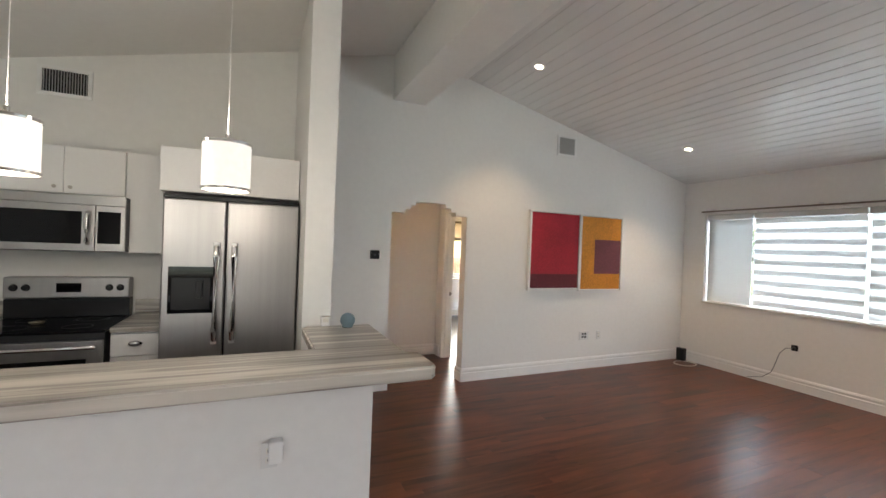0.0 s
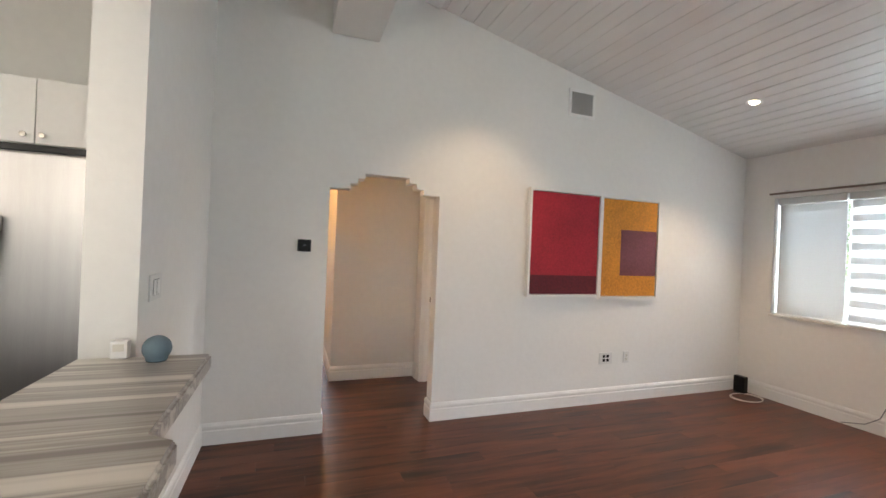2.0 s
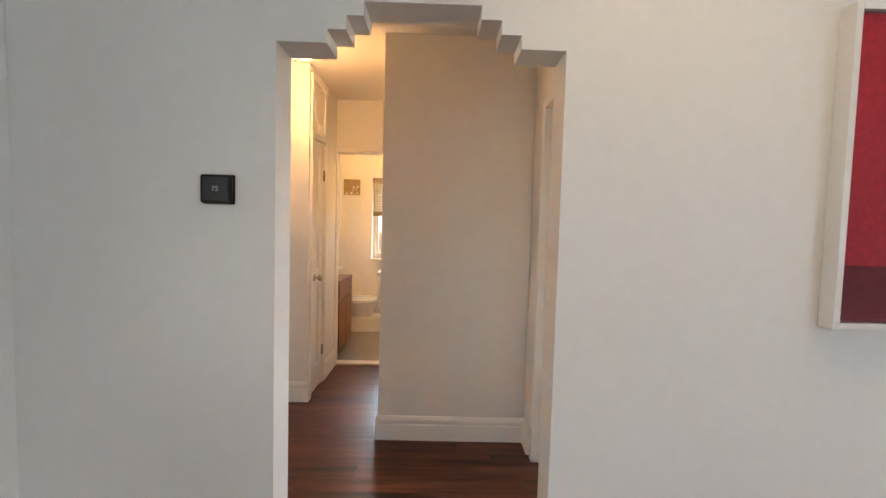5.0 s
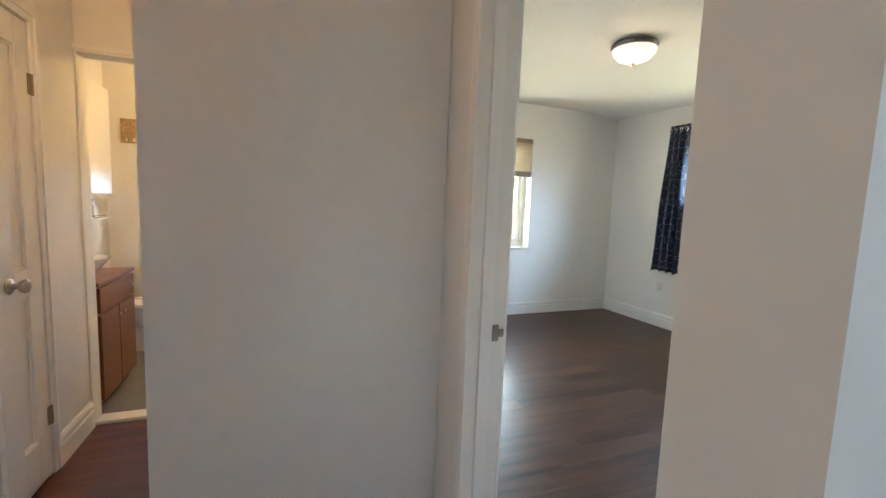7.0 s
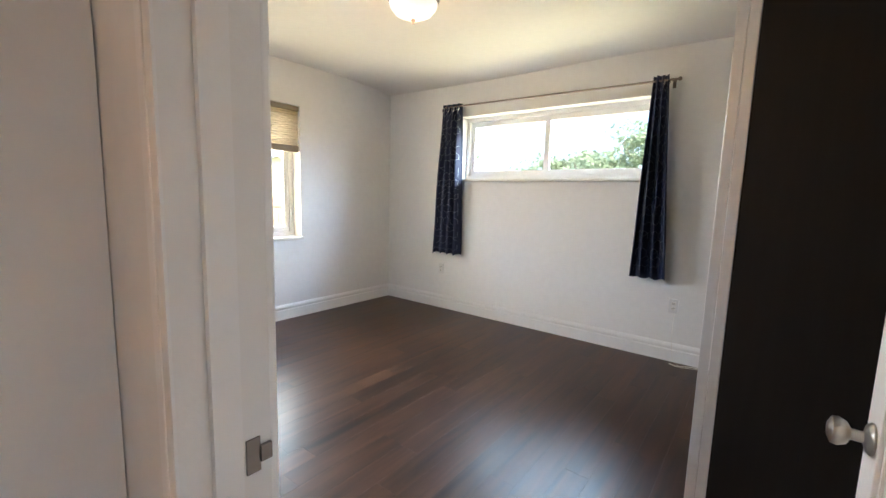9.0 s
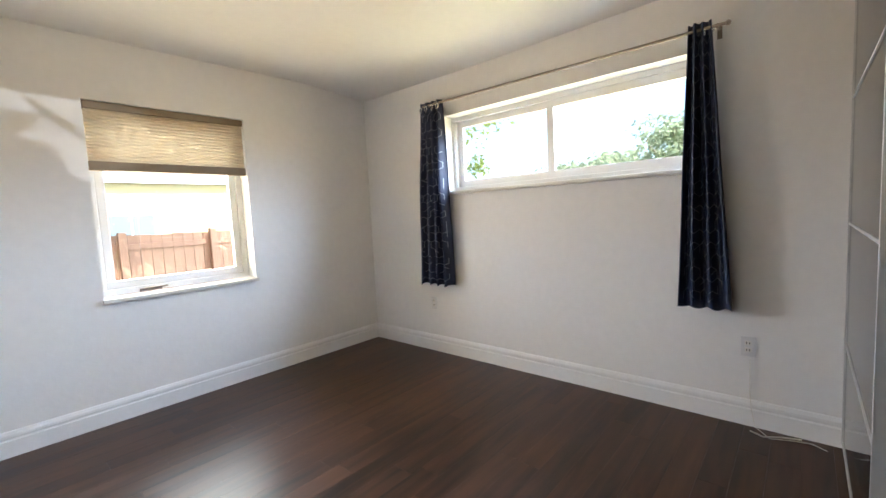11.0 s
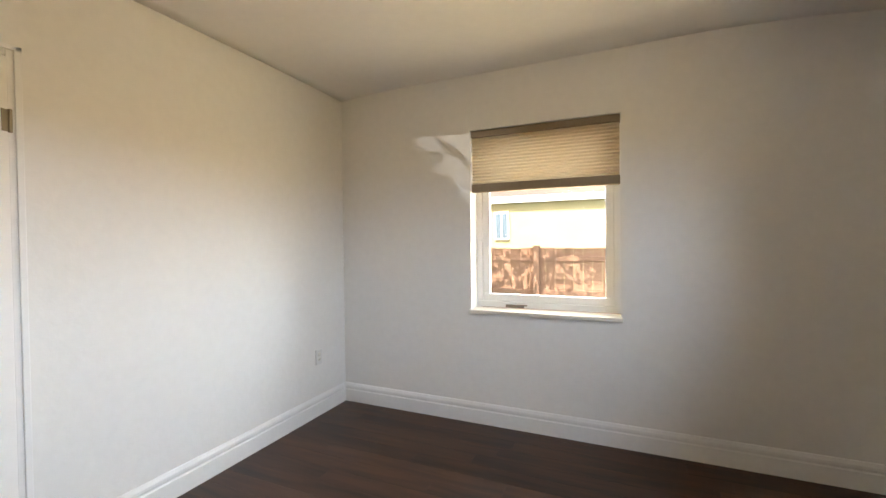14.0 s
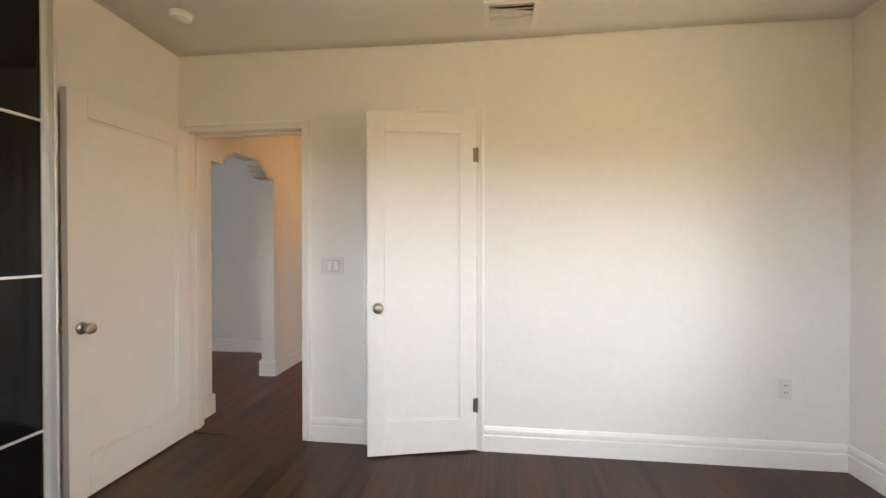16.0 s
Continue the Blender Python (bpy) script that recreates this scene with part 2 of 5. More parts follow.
NAVY = material("navy_cloth", (0.009, 0.016, 0.050), 0.55, vary=0.15, scale=20, bump=0.2, bump_scale=400)
SILVERLINE = material("silver_print", (0.27, 0.29, 0.33), 0.4, 0.2)
VANITYWOOD = material("vanity_wood", (0.20, 0.075, 0.035), 0.4, vary=0.2, scale=6, stretch=(6, 6, 0.6))
TILE = material("bath_tile", (0.24, 0.225, 0.20), 0.4, vary=0.08)
ECHO = material("speaker_cloth", (0.13, 0.19, 0.23), 0.7, vary=0.1, scale=60, bump=0.4, bump_scale=500)
SHADE = sheer("cellular_shade", (0.66, 0.575, 0.44), 0.56)
ZEBRA = sheer("zebra_band", (0.70, 0.695, 0.68), 0.19)
ZEBRASHEER = sheer("zebra_sheer", (0.84, 0.84, 0.83), 0.37)
DRUM = material("lit_drum_shade", (0.85, 0.83, 0.78), 0.7, emit=(1, 0.93, 0.82), emit_power=0.14)
BOWL = material("lit_glass_bowl", (0.85, 0.8, 0.72), 0.3, emit=(1, 0.78, 0.5), emit_power=0.5)
BOWLDAY = material("lit_glass_bowl_pale", (0.85, 0.8, 0.74), 0.3, emit=(1, 0.86, 0.66), emit_power=0.16)
LED = material("lit_downlight", (0.9, 0.9, 0.9), 0.4, emit=(1, 0.86, 0.62), emit_power=5)
BRONZE = material("brushed_bronze", (0.23, 0.19, 0.16), 0.35, 0.9)
GRASS = material("grass", (0.07, 0.10, 0.03), 0.9, vary=0.35, scale=2)
LEAF = sheer("leaf", (0.115, 0.16, 0.05), 0.45)
LEAFLIME = sheer("lime_leaf", (0.24, 0.28, 0.08), 0.55)
# leaf colour raised past real foliage to imitate leaves bleached by outdoor light
LEAFWASHED = sheer("washed_out_leaf", (0.29, 0.32, 0.19), 0.55)
BARK = material("bark", (0.14, 0.10, 0.07), 0.9, vary=0.25, scale=8, bump=0.6, bump_scale=30)
FENCEWOOD = material("fence_wood", (0.30, 0.145, 0.08), 0.8, vary=0.2, scale=4, stretch=(3, 3, 0.5), rnd=0.3)
STUCCO = material("stucco_cream", (0.56, 0.43, 0.205), 0.85, vary=0.05, scale=4, bump=0.4, bump_scale=80)
ROOFTILE = material("roof_tile", (0.22, 0.11, 0.08), 0.8, vary=0.2, scale=5, bump=0.5, bump_scale=20)
DARKPANE = material("dark_pane", (0.15, 0.18, 0.20), 0.08)


# ---- building blocks ----
def box(bm, x0, x1, y0, y1, z0, z1, bevel=0.0):
    m = Matrix.Translation(((x0 + x1) / 2, (y0 + y1) / 2, (z0 + z1) / 2)) @ Matrix.Diagonal((abs(x1 - x0), abs(y1 - y0), abs(z1 - z0), 1))
    made = bmesh.ops.create_cube(bm, size=1, matrix=m)
    if bevel:
        es = list({e for v in made["verts"] for e in v.link_edges})
        bmesh.ops.bevel(bm, geom=es, offset=bevel, segments=2, affect="EDGES", profile=0.6)
    return bm


def boxes(*rows, bevel=0.0):
    bm = bmesh.new()
    for r in rows:
        box(bm, *r, bevel=bevel)
    return bm


def prism(points, axis, a, b):
    """Extrudes a polygon along an axis from a to b. points: the two other coordinates in xyz order."""
    bm = bmesh.new()

    def at(p, d):
        c = list(p)
        c.insert(axis, d)
        return bm.verts.new(c)
    lo, hi = [at(p, a) for p in points], [at(p, b) for p in points]
    bm.faces.new(lo)
    bm.faces.new(list(reversed(hi)))
    for i in range(len(points)):
        j = (i + 1) % len(points)
        bm.faces.new((lo[i], hi[i], hi[j], lo[j]))
    bmesh.ops.recalc_face_normals(bm, faces=bm.faces)
    return bm


def cyl(bm, p, q, r, r2=None, seg=16):
    p, q = Vector(p), Vector(q)
    m = Matrix.Translation((p + q) / 2) @ (q - p).to_track_quat("Z", "Y").to_matrix().to_4x4()
    bmesh.ops.create_cone(bm, cap_ends=True, segments=seg, radius1=r, radius2=r if r2 is None else r2, depth=(q - p).length, matrix=m)
    return bm


def lathe(profile, seg=32, m=None):
    """A body turned round z from (radius, height) points."""
    bm = bmesh.new()
    rings = []
    for r, z in profile:
        if r < 1e-5:
            rings.append([bm.verts.new((0, 0, z))])
        else:
            rings.append([bm.verts.new((r * math.cos(2 * math.pi * i / seg), r * math.sin(2 * math.pi * i / seg), z)) for i in range(seg)])
    for a, b in zip(rings, rings[1:]):
        for i in range(seg):
            j = (i + 1) % seg
            loop = [a[i % len(a)], a[j % len(a)], b[j % len(b)], b[i % len(b)]]
            loop = list(dict.fromkeys(loop))
            if len(loop) > 2:
                bm.faces.new(loop)
    bmesh.ops.recalc_face_normals(bm, faces=bm.faces)
    if m is not None:
        bm.transform(m)
    return bm


def tube(points, r, seg=8):
    bm = bmesh.new()
    pts = [Vector(p) for p in points]
    rings = []
    for i, p in enumerate(pts):
        way = (pts[min(i + 1, len(pts) - 1)] - pts[max(i - 1, 0)]).normalized()
        turn = way.to_track_quat("Z", "Y").to_matrix()
        rings.append([bm.verts.new(p + turn @ Vector((r * math.cos(2 * math.pi * k / seg), r * math.sin(2 * math.pi * k / seg), 0))) for k in range(seg)])
    for a, b in zip(rings, rings[1:]):
        for k in range(seg):
            bm.faces.new((a[k], a[(k + 1) % seg], b[(k + 1) % seg], b[k]))
    bm.faces.new(rings[0][::-1])
    bm.faces.new(rings[-1])
    return bm


def to_mesh(name, bm, mat, smooth=False):
    me = bpy.data.meshes.new(name)
    bm.to_mesh(me)
    bm.free()
    for m in mat if isinstance(mat, (list, tuple)) else [mat]:
        me.materials.append(m)
    if smooth:
        me.polygons.foreach_set("use_smooth", [True] * len(me.polygons))
        me.set_sharp_from_angle(angle=radians(40))
    return me


def structure(name, bm, mat, label, category="wall"):
    return tagged(new(name, to_mesh(name, bm, mat)), label, category, kind="structure")


def thing(name, label, category, base=(0, 0, 0), turn=0.0, group="", kind=""):
    ob = new(name)
    ob.empty_display_size = 0.1
    ob.matrix_basis = pose(*base, 0, 0, turn)
    return tagged(ob, label, category, group, kind)


def part(name, bm, mat, parent, label="", smooth=False):
    """A part in the thing's own coordinates."""
    ob = new(name, to_mesh(name, bm, mat, smooth))
    ob.parent = parent
    return tagged(ob, label)


def wall(name, axis, at0, at1, u0, u1, z0, z1, holes, mat, label):
    """An upright wall across axis (0: x, 1: y) from at0 to at1, with holes (u0, u1, z0, z1) through it."""
    us = sorted({u0, u1, *[v for h in holes for v in h[:2] if u0 < v < u1]})
    zs = sorted({z0, z1, *[v for h in holes for v in h[2:] if z0 < v < z1]})

    def solid(i, j):
        if not (0 <= i < len(us) - 1 and 0 <= j < len(zs) - 1):
            return False
        u, z = (us[i] + us[i + 1]) / 2, (zs[j] + zs[j + 1]) / 2
        return not any(h[0] < u < h[1] and h[2] < z < h[3] for h in holes)
    bm = bmesh.new()
    cache = {}

    def v(u, d, z):
        key = (u, d, z)
        if key not in cache:
            cache[key] = bm.verts.new((d, u, z) if axis == 0 else (u, d, z))
        return cache[key]
    for i in range(len(us) - 1):
        for j in range(len(zs) - 1):
            if not solid(i, j):
                continue
            a, b, c, d = us[i], us[i + 1], zs[j], zs[j + 1]
            for s in (at0, at1):
                bm.faces.new((v(a, s, c), v(b, s, c), v(b, s, d), v(a, s, d)))
            for di, dj, p, q in ((-1, 0, (a, c), (a, d)), (1, 0, (b, c), (b, d)), (0, -1, (a, c), (b, c)), (0, 1, (a, d), (b, d))):
                if not solid(i + di, j + dj):
                    bm.faces.new((v(p[0], at0, p[1]), v(q[0], at0, q[1]), v(q[0], at1, q[1]), v(p[0], at1, p[1])))
    bmesh.ops.recalc_face_normals(bm, faces=bm.faces)
    return structure(name, bm, mat, label, "wall")


BASE = [(0, 0), (0.017, 0), (0.017, 0.098), (0.011, 0.104), (0.011, 0.112), (0.016, 0.118), (0.016, 0.134), (0.007, 0.152), (0, 0.155)]


def baseboard(x0, y0, x1, y1, nx, ny, label="white painted baseboard with a stepped top"):
    """A skirting board from one point to another, standing out by (nx, ny)."""
    bm = bmesh.new()
    a = [bm.verts.new((x0 + nx * d, y0 + ny * d, z)) for d, z in BASE]
    b = [bm.verts.new((x1 + nx * d, y1 + ny * d, z)) for d, z in BASE]
    for i in range(len(BASE) - 1):
        bm.faces.new((a[i], b[i], b[i + 1], a[i + 1]))
    bm.faces.new(a)
    bm.faces.new(b[::-1])
    bmesh.ops.recalc_face_normals(bm, faces=bm.faces)
    return structure("baseboard", bm, TRIM, label, "baseboard")


def casing(name, axis, face, out, u0, u1, z1, width=0.075, z0=0.0, label="white painted door casing"):
    """A trim round an opening on the wall face at axis = face, standing out by out (signed)."""
    rows = []
    for a, b, c, d in ((u0 - width, u0, z0, z1 + width), (u1, u1 + width, z0, z1 + width), (u0, u1, z1, z1 + width)):
        rows.append((a, b, c, d))
    bm = bmesh.new()
    for a, b, c, d in rows:
        lo, hi = sorted((face, face + out))
        if axis == 0:
            box(bm, lo, hi, a, b, c, d, 0.004)
        else:
            box(bm, a, b, lo, hi, c, d, 0.004)
    for a, b, c, d in ((u0 - width, u0 - width + 0.02, z0, z1 + width), (u1 + width - 0.02, u1 + width, z0, z1 + width),
                       (u0 - width, u1 + width, z1 + width - 0.02, z1 + width)):
        lo, hi = sorted((face, face + out * 1.6))
        if axis == 0:
            box(bm, lo, hi, a - 0.002, b + 0.002, c, d + 0.002, 0.004)
        else:
            box(bm, a - 0.002, b + 0.002, lo, hi, c, d + 0.002, 0.004)
    return structure(name, bm, TRIM, label, "door trim")


# ---- plan ----
XE, XB, XW, YN, ZB = 3.78, 3.832, 0.335, 4.289, 2.588      # living east wall; bedroom east, west, north walls and ceiling
HALL_E, YF, ZH, YA = 0.204, 1.262, 2.545, 0.135                     # hall east wall, facing wall, hall ceiling, back of the arch wall
ROOM_S, ROOM_W = -6.6, -5.4


def east_slope(x):
    return 2.68 + 0.227 * (XE - x)


def west_slope(x):
    return 3.39 + 0.25 * (x + 1.87)


RIDGE = -0.62
# the wall with the stepped arch, up to the gable
ARCH = [(-0.908, 0.008, 0.0, 1.935), (-0.75, -0.135, 1.935, 1.978), (-0.69, -0.20, 1.978, 2.022), (-0.635, -0.265, 2.022, 2.066)]
wall("wall_north_living", 1, 0.0, YA, -1.88, XB + 0.3, -0.02, 2.30, [(a, b, c - (0.05 if c == 0 else 0), d) for a, b, c, d in ARCH], WALL,
     "white plastered living room wall with a stepped archway")
structure("wall_gable_living", prism([(-1.88, 2.30), (XB + 0.3, 2.30), (XB + 0.3, 2.66), (XE, 2.76), (RIDGE, east_slope(RIDGE) + 0.12), (-1.88, west_slope(-1.88) + 0.12)], 1, 0.0, YA),
          WALL, "white plastered gable above the archway", "wall")
# the second hole is added, out of view, to let the fill lamp in
wall("wall_east_living", 0, XE, XE + 0.22, ROOM_S - 0.2, -0.002, -0.5, 2.74, [(-3.1, -0.33, 0.93, 2.19), (-6.2, -4.2, 0.3, 2.3)], WALL, "white plastered wall with a wide window opening and an added unseen one")
wall("wall_south_living", 1, ROOM_S - 0.2, ROOM_S, ROOM_W - 0.2, XE - 0.002, -0.5, 3.9, [(-4.5, -2.8, 0.9, 2.2)], WALL, "plain white living room wall with an added unseen opening for fill light")
wall("wall_west_kitchen", 0, ROOM_W - 0.2, ROOM_W, ROOM_S, -0.15, -0.5, 2.75, [], WALL, "plain white kitchen wall")
structure("wall_north_kitchen", prism([(ROOM_W - 0.2, -0.5), (-1.882, -0.5), (-1.882, west_slope(-1.88) + 0.1), (ROOM_W - 0.2, west_slope(ROOM_W) + 0.05)], 1, -0.15, 0.0), WALL,
          "white plastered kitchen wall", "wall")
structure("wall_wing", prism([(-1.93, -0.02), (-1.74, -0.02), (-1.74, west_slope(-1.74) + 0.06), (-1.93, west_slope(-1.93) + 0.06)], 1, -1.385, -0.152), WALL,
          "white wing wall between kitchen and living room", "wall")
structure("wall_wing_return", prism([(-1.88, -0.02), (-1.74, -0.02), (-1.74, west_slope(-1.74) + 0.06), (-1.88, west_slope(-1.88) + 0.06)], 1, -0.152, -0.002), WALL,
          "white wing wall end at the living room wall", "wall")
# ridge beam and ceilings
structure("ceiling_beam", boxes((-0.94, -0.57, ROOM_S, -0.003, 3.14, 3.62), bevel=0.006), WALL, "boxed white ridge beam", "beam")
structure("ceiling_trim", prism([(-0.20, east_slope(-0.20) - 0.02), (-0.06, east_slope(-0.06) - 0.02), (-0.06, east_slope(-0.06) + 0.03), (-0.20, east_slope(-0.20) + 0.03)], 1, ROOM_S, -0.004), TRIM,
          "white flat trim board along the ceiling", "ceiling trim")


def board_ceiling():
    """Sloping ceiling of painted boards with open V joints, in one mesh."""
    bm = bmesh.new()
    w, x = 0.128, XE + 0.05
    while x > RIDGE:
        a, b, g = x, max(x - w, RIDGE), 0.005
        za, zb = east_slope(a), east_slope(b)
        pts = [(a, za + 0.008), (a - g, za + 0.001), (b + g, zb - 0.001), (b, zb + 0.006), (b, zb + 0.06), (a, za + 0.06)]
        lo, hi = [bm.verts.new((p, ROOM_S - 0.1, z)) for p, z in pts], [bm.verts.new((p, -0.002, z)) for p, z in pts]
        bm.faces.new(lo)
        bm.faces.new(hi[::-1])
        for i in range(6):
            j = (i + 1) % 6
            bm.faces.new((lo[i], hi[i], hi[j], lo[j]))
        x -= w
    bmesh.ops.recalc_face_normals(bm, faces=bm.faces)
    return bm


structure("ceiling_living", board_ceiling(), BOARD, "sloping white tongue-and-groove board ceiling", "ceiling")
structure("ceiling_kitchen", prism([(RIDGE - 0.002, west_slope(RIDGE)), (ROOM_W - 0.3, west_slope(ROOM_W - 0.3)), (ROOM_W - 0.3, west_slope(ROOM_W - 0.3) + 0.08), (RIDGE - 0.002, west_slope(RIDGE) + 0.08)],
                                   1, ROOM_S - 0.1, -0.004), CEIL, "sloping white plastered kitchen ceiling", "ceiling")

# hall, closet, bathroom and far room
DOOR_Y0, DOOR_Y1, DOOR_H = 0.213, 1.024, 2.055
wall("wall_hall_east", 0, HALL_E, XW, YA + 0.002, YN + 0.3, -0.02, ZB + 0.1, [(DOOR_Y0, DOOR_Y1, -0.1, DOOR_H), (1.49, 2.17, -0.1, 2.105)], WALL,
     "white plastered wall with the bedroom door and closet door openings")
wall("wall_hall_facing", 1, YF, YF + 0.10, -0.735, HALL_E - 0.002, -0.02, ZH + 0.05, [], WALL, "white plastered hall wall facing the archway")
wall("wall_corridor_east", 0, -0.735, -0.635, YF + 0.102, 2.643, -0.02, ZH + 0.05, [], WALL, "white plastered corridor wall")
wall("wall_hall_west", 0, -1.95, -1.81, YA + 0.002, 1.798, -0.02, ZH + 0.05, [(0.95, 1.725, -0.1, 2.03)], WALL, "cream plastered hall wall with a door opening")
wall("wall_hall_stub", 1, 1.80, 1.855, -1.95, -1.36, -0.02, ZH + 0.05, [], WALL, "cream plastered hall wall end")
wall("wall_corridor_west", 0, -1.46, -1.36, 1.857, 2.643, -0.02, ZH + 0.05, [(1.885, 2.20, -0.1, 2.03), (1.885, 2.20, 2.12, 2.46)], WALL, "cream plastered corridor wall with a linen cupboard")
wall("wall_bath_south", 1, 2.645, 2.745, -2.0, HALL_E - 0.002, -0.02, ZH + 0.05, [(-1.350, -0.77, -0.1, 2.05)], WALL, "cream wall with the bathroom door opening")
wall("wall_bath_west", 0, -1.92, -1.80, 2.747, 4.40, -0.02, ZH + 0.05, [], WALL, "cream bathroom wall")
wall("wall_bath_north", 1, 4.40, 4.60, -2.0, HALL_E - 0.002, -0.5, ZH + 0.05, [(-1.29, -0.65, 0.88, 2.02)], WALL, "cream bathroom wall with a window opening")
wall("wall_far_room_north", 1, 4.20, 4.40, -5.0, -2.002, -0.5, ZH + 0.05, [(-3.95, -2.95, 0.82, 2.12)], WALL, "pale wall with a window opening in the far room")
wall("wall_far_room_west", 0, -5.2, -5.0, 0.102, 4.40, -0.5, ZH + 0.05, [], WALL, "plain pale wall in the far room")
wall("wall_far_room_south", 1, 0.002, 0.10, -5.2, -1.882, -0.02, ZH + 0.05, [], WALL, "plain wall behind the kitchen")
structure("ceiling_hall", boxes((-5.2, HALL_E - 0.002, YA + 0.002, 4.60, ZH, ZH + 0.1)), CEIL, "flat white hall ceiling", "ceiling")
structure("wall_linen_back", boxes((-1.80, -1.78, 1.857, 2.643, -0.02, ZH)), CABINET, "back of the linen cupboard", "wall")
structure("wall_closet_north", boxes((-0.633, HALL_E - 0.002, 2.54, 2.643, -0.02, ZH)), WALL, "closet end wall", "wall")

# bedroom
wall("wall_bedroom_north", 1, YN, YN + 0.24, XW + 0.002, XB + 0.24, -0.5, ZB + 0.1, [(1.502, 2.537, 0.825, 2.185)], WALL, "white plastered bedroom wall with a window opening")
wall("wall_bedroom_east", 0, XB, XB + 0.24, YA + 0.002, YN - 0.002, -0.5, ZB + 0.1, [(1.145, 3.19, 1.485, 2.185)], WALL, "white plastered bedroom wall with a high wide window opening")


def plaster_ceiling():
    """An old plaster sheet, level in the middle, that curves down to the east wall."""
    bm = bmesh.new()
    nx, ny = 40, 24
    x0, x1, y0, y1 = XW + 0.002, XB + 0.1, YA + 0.002, YN + 0.1

    def height(x, y):
        sag = max(0.0, (x - (XB - 0.85)) / 0.85)
        west = max(0.0, (XW + 0.7 - x) / 0.7)
        return ZB + 0.012 - 0.062 * min(sag, 1.15) ** 1.7 - 0.03 * west ** 1.5 + 0.006 * math.sin(1.3 * x + 2.1 * y)
    rows = [[bm.verts.new((x0 + (x1 - x0) * i / nx, y0 + (y1 - y0) * j / ny, height(x0 + (x1 - x0) * i / nx, y0 + (y1 - y0) * j / ny))) for i in range(nx + 1)] for j in range(ny + 1)]
    for j in range(ny):
        for i in range(nx):
            bm.faces.new((rows[j][i], rows[j + 1][i], rows[j + 1][i + 1], rows[j][i + 1]))
    made = bmesh.ops.extrude_face_region(bm, geom=list(bm.faces))
    for v in made["geom"]:
        if isinstance(v, bmesh.types.BMVert):
            v.co.z = ZB + 0.12
    bmesh.ops.recalc_face_normals(bm, faces=bm.faces)
    for f in bm.faces:
        f.smooth = abs(f.normal.z) > 0.7
    return bm


structure("ceiling_bedroom", plaster_ceiling(), CEIL, "white plastered bedroom ceiling, uneven towards the window wall", "ceiling")
structure("roof", prism([(ROOM_W - 0.6, 2.5), (RIDGE, 4.0), (XB + 0.8, 2.86), (XB + 0.8, 2.98), (RIDGE, 4.14), (ROOM_W - 0.6, 2.64)], 1, ROOM_S - 0.6, YN + 0.8), ROOFTILE, "low pitched tiled roof", "roof")

# baseboards
for a in ((0.008, 0.0, XE, 0.0, 0, -1), (-1.74, 0.0, -0.908, 0.0, 0, -1), (XE, ROOM_S, XE, -0.018, -1, 0), (-1.74, -1.385, -1.74, -0.018, 1, 0),
          (-0.908, -0.017, -0.908, YA + 0.017, 1, 0), (0.008, -0.017, 0.008, YA + 0.017, -1, 0),
          (-0.735, YF, HALL_E, YF, 0, -1), (-0.735, YF - 0.017, -0.735, 2.63, -1, 0), (HALL_E, DOOR_Y1 + 0.08, HALL_E, YF - 0.018, -1, 0), (0.008, YA, HALL_E, YA, 0, 1),
          (-1.81, YA, -0.908, YA, 0, 1), (-1.81, 1.80, -1.36, 1.80, 0, -1), (-1.36, 1.783, -1.36, 1.832, 1, 0), (-1.36, 2.255, -1.36, 2.63, 1, 0), (-1.81, YA + 0.018, -1.81, 0.87, 1, 0),
          (XW, YN, XB, YN, 0, -1), (XB, 0.545, XB, YN - 0.018, -1, 0), (XW, DOOR_Y1 + 0.06, XW, 1.442, 1, 0), (XW, 2.218, XW, YN - 0.018, 1, 0), (XW + 0.1, YA, 1.48, YA, 0, 1),
          (-5.0, 4.20, -1.95, 4.20, 0, -1)):
    baseboard(*a)

# door and window trims
casing("trim_bedroom_door_hall", 0, HALL_E, -0.004, DOOR_Y0, DOOR_Y1, DOOR_H, 0.045)
casing("trim_bedroom_door_room", 0, XW, 0.014, DOOR_Y0, DOOR_Y1, DOOR_H, 0.055)
casing("trim_closet_door", 0, XW, 0.014, 1.49, 2.17, 2.105, 0.045)
casing("trim_bath_door", 1, 2.645, -0.014, -1.350, -0.77, 2.05, 0.034)
casing("trim_far_room_door", 0, -1.81, 0.014, 0.95, 1.725, 2.03, 0.07)
casing("trim_linen_door", 0, -1.36, 0.012, 1.885, 2.20, 2.03, 0.05)
structure("trim_linen_top", boxes((-1.36, -1.346, 1.835, 2.25, 2.083, 2.118), (-1.36, -1.346, 1.835, 2.25, 2.462, 2.50), (-1.36, -1.346, 1.835, 1.883, 2.118, 2.462), (-1.36, -1.346, 2.202, 2.25, 2.118, 2.462), bevel=0.003), TRIM,
          "white trim round the small upper cupboard door", "door trim")
structure("trim_door_stop", boxes((0.245, 0.285, DOOR_Y1 - 0.013, DOOR_Y1 - 0.001, 0, DOOR_H - 0.014), (0.245, 0.285, DOOR_Y0 + 0.001, DOOR_Y0 + 0.013, 0, DOOR_H - 0.014), (0.245, 0.285, DOOR_Y0 + 0.014, DOOR_Y1 - 0.014, DOOR_H - 0.013, DOOR_H - 0.001)), TRIM,
          "white door stop in the bedroom doorway", "door trim")
structure("threshold_bath", boxes((-1.350, -0.77, 2.645, 2.745, 0.0, 0.02), bevel=0.004), FRAMEWHITE, "pale stone threshold at the bathroom", "threshold")

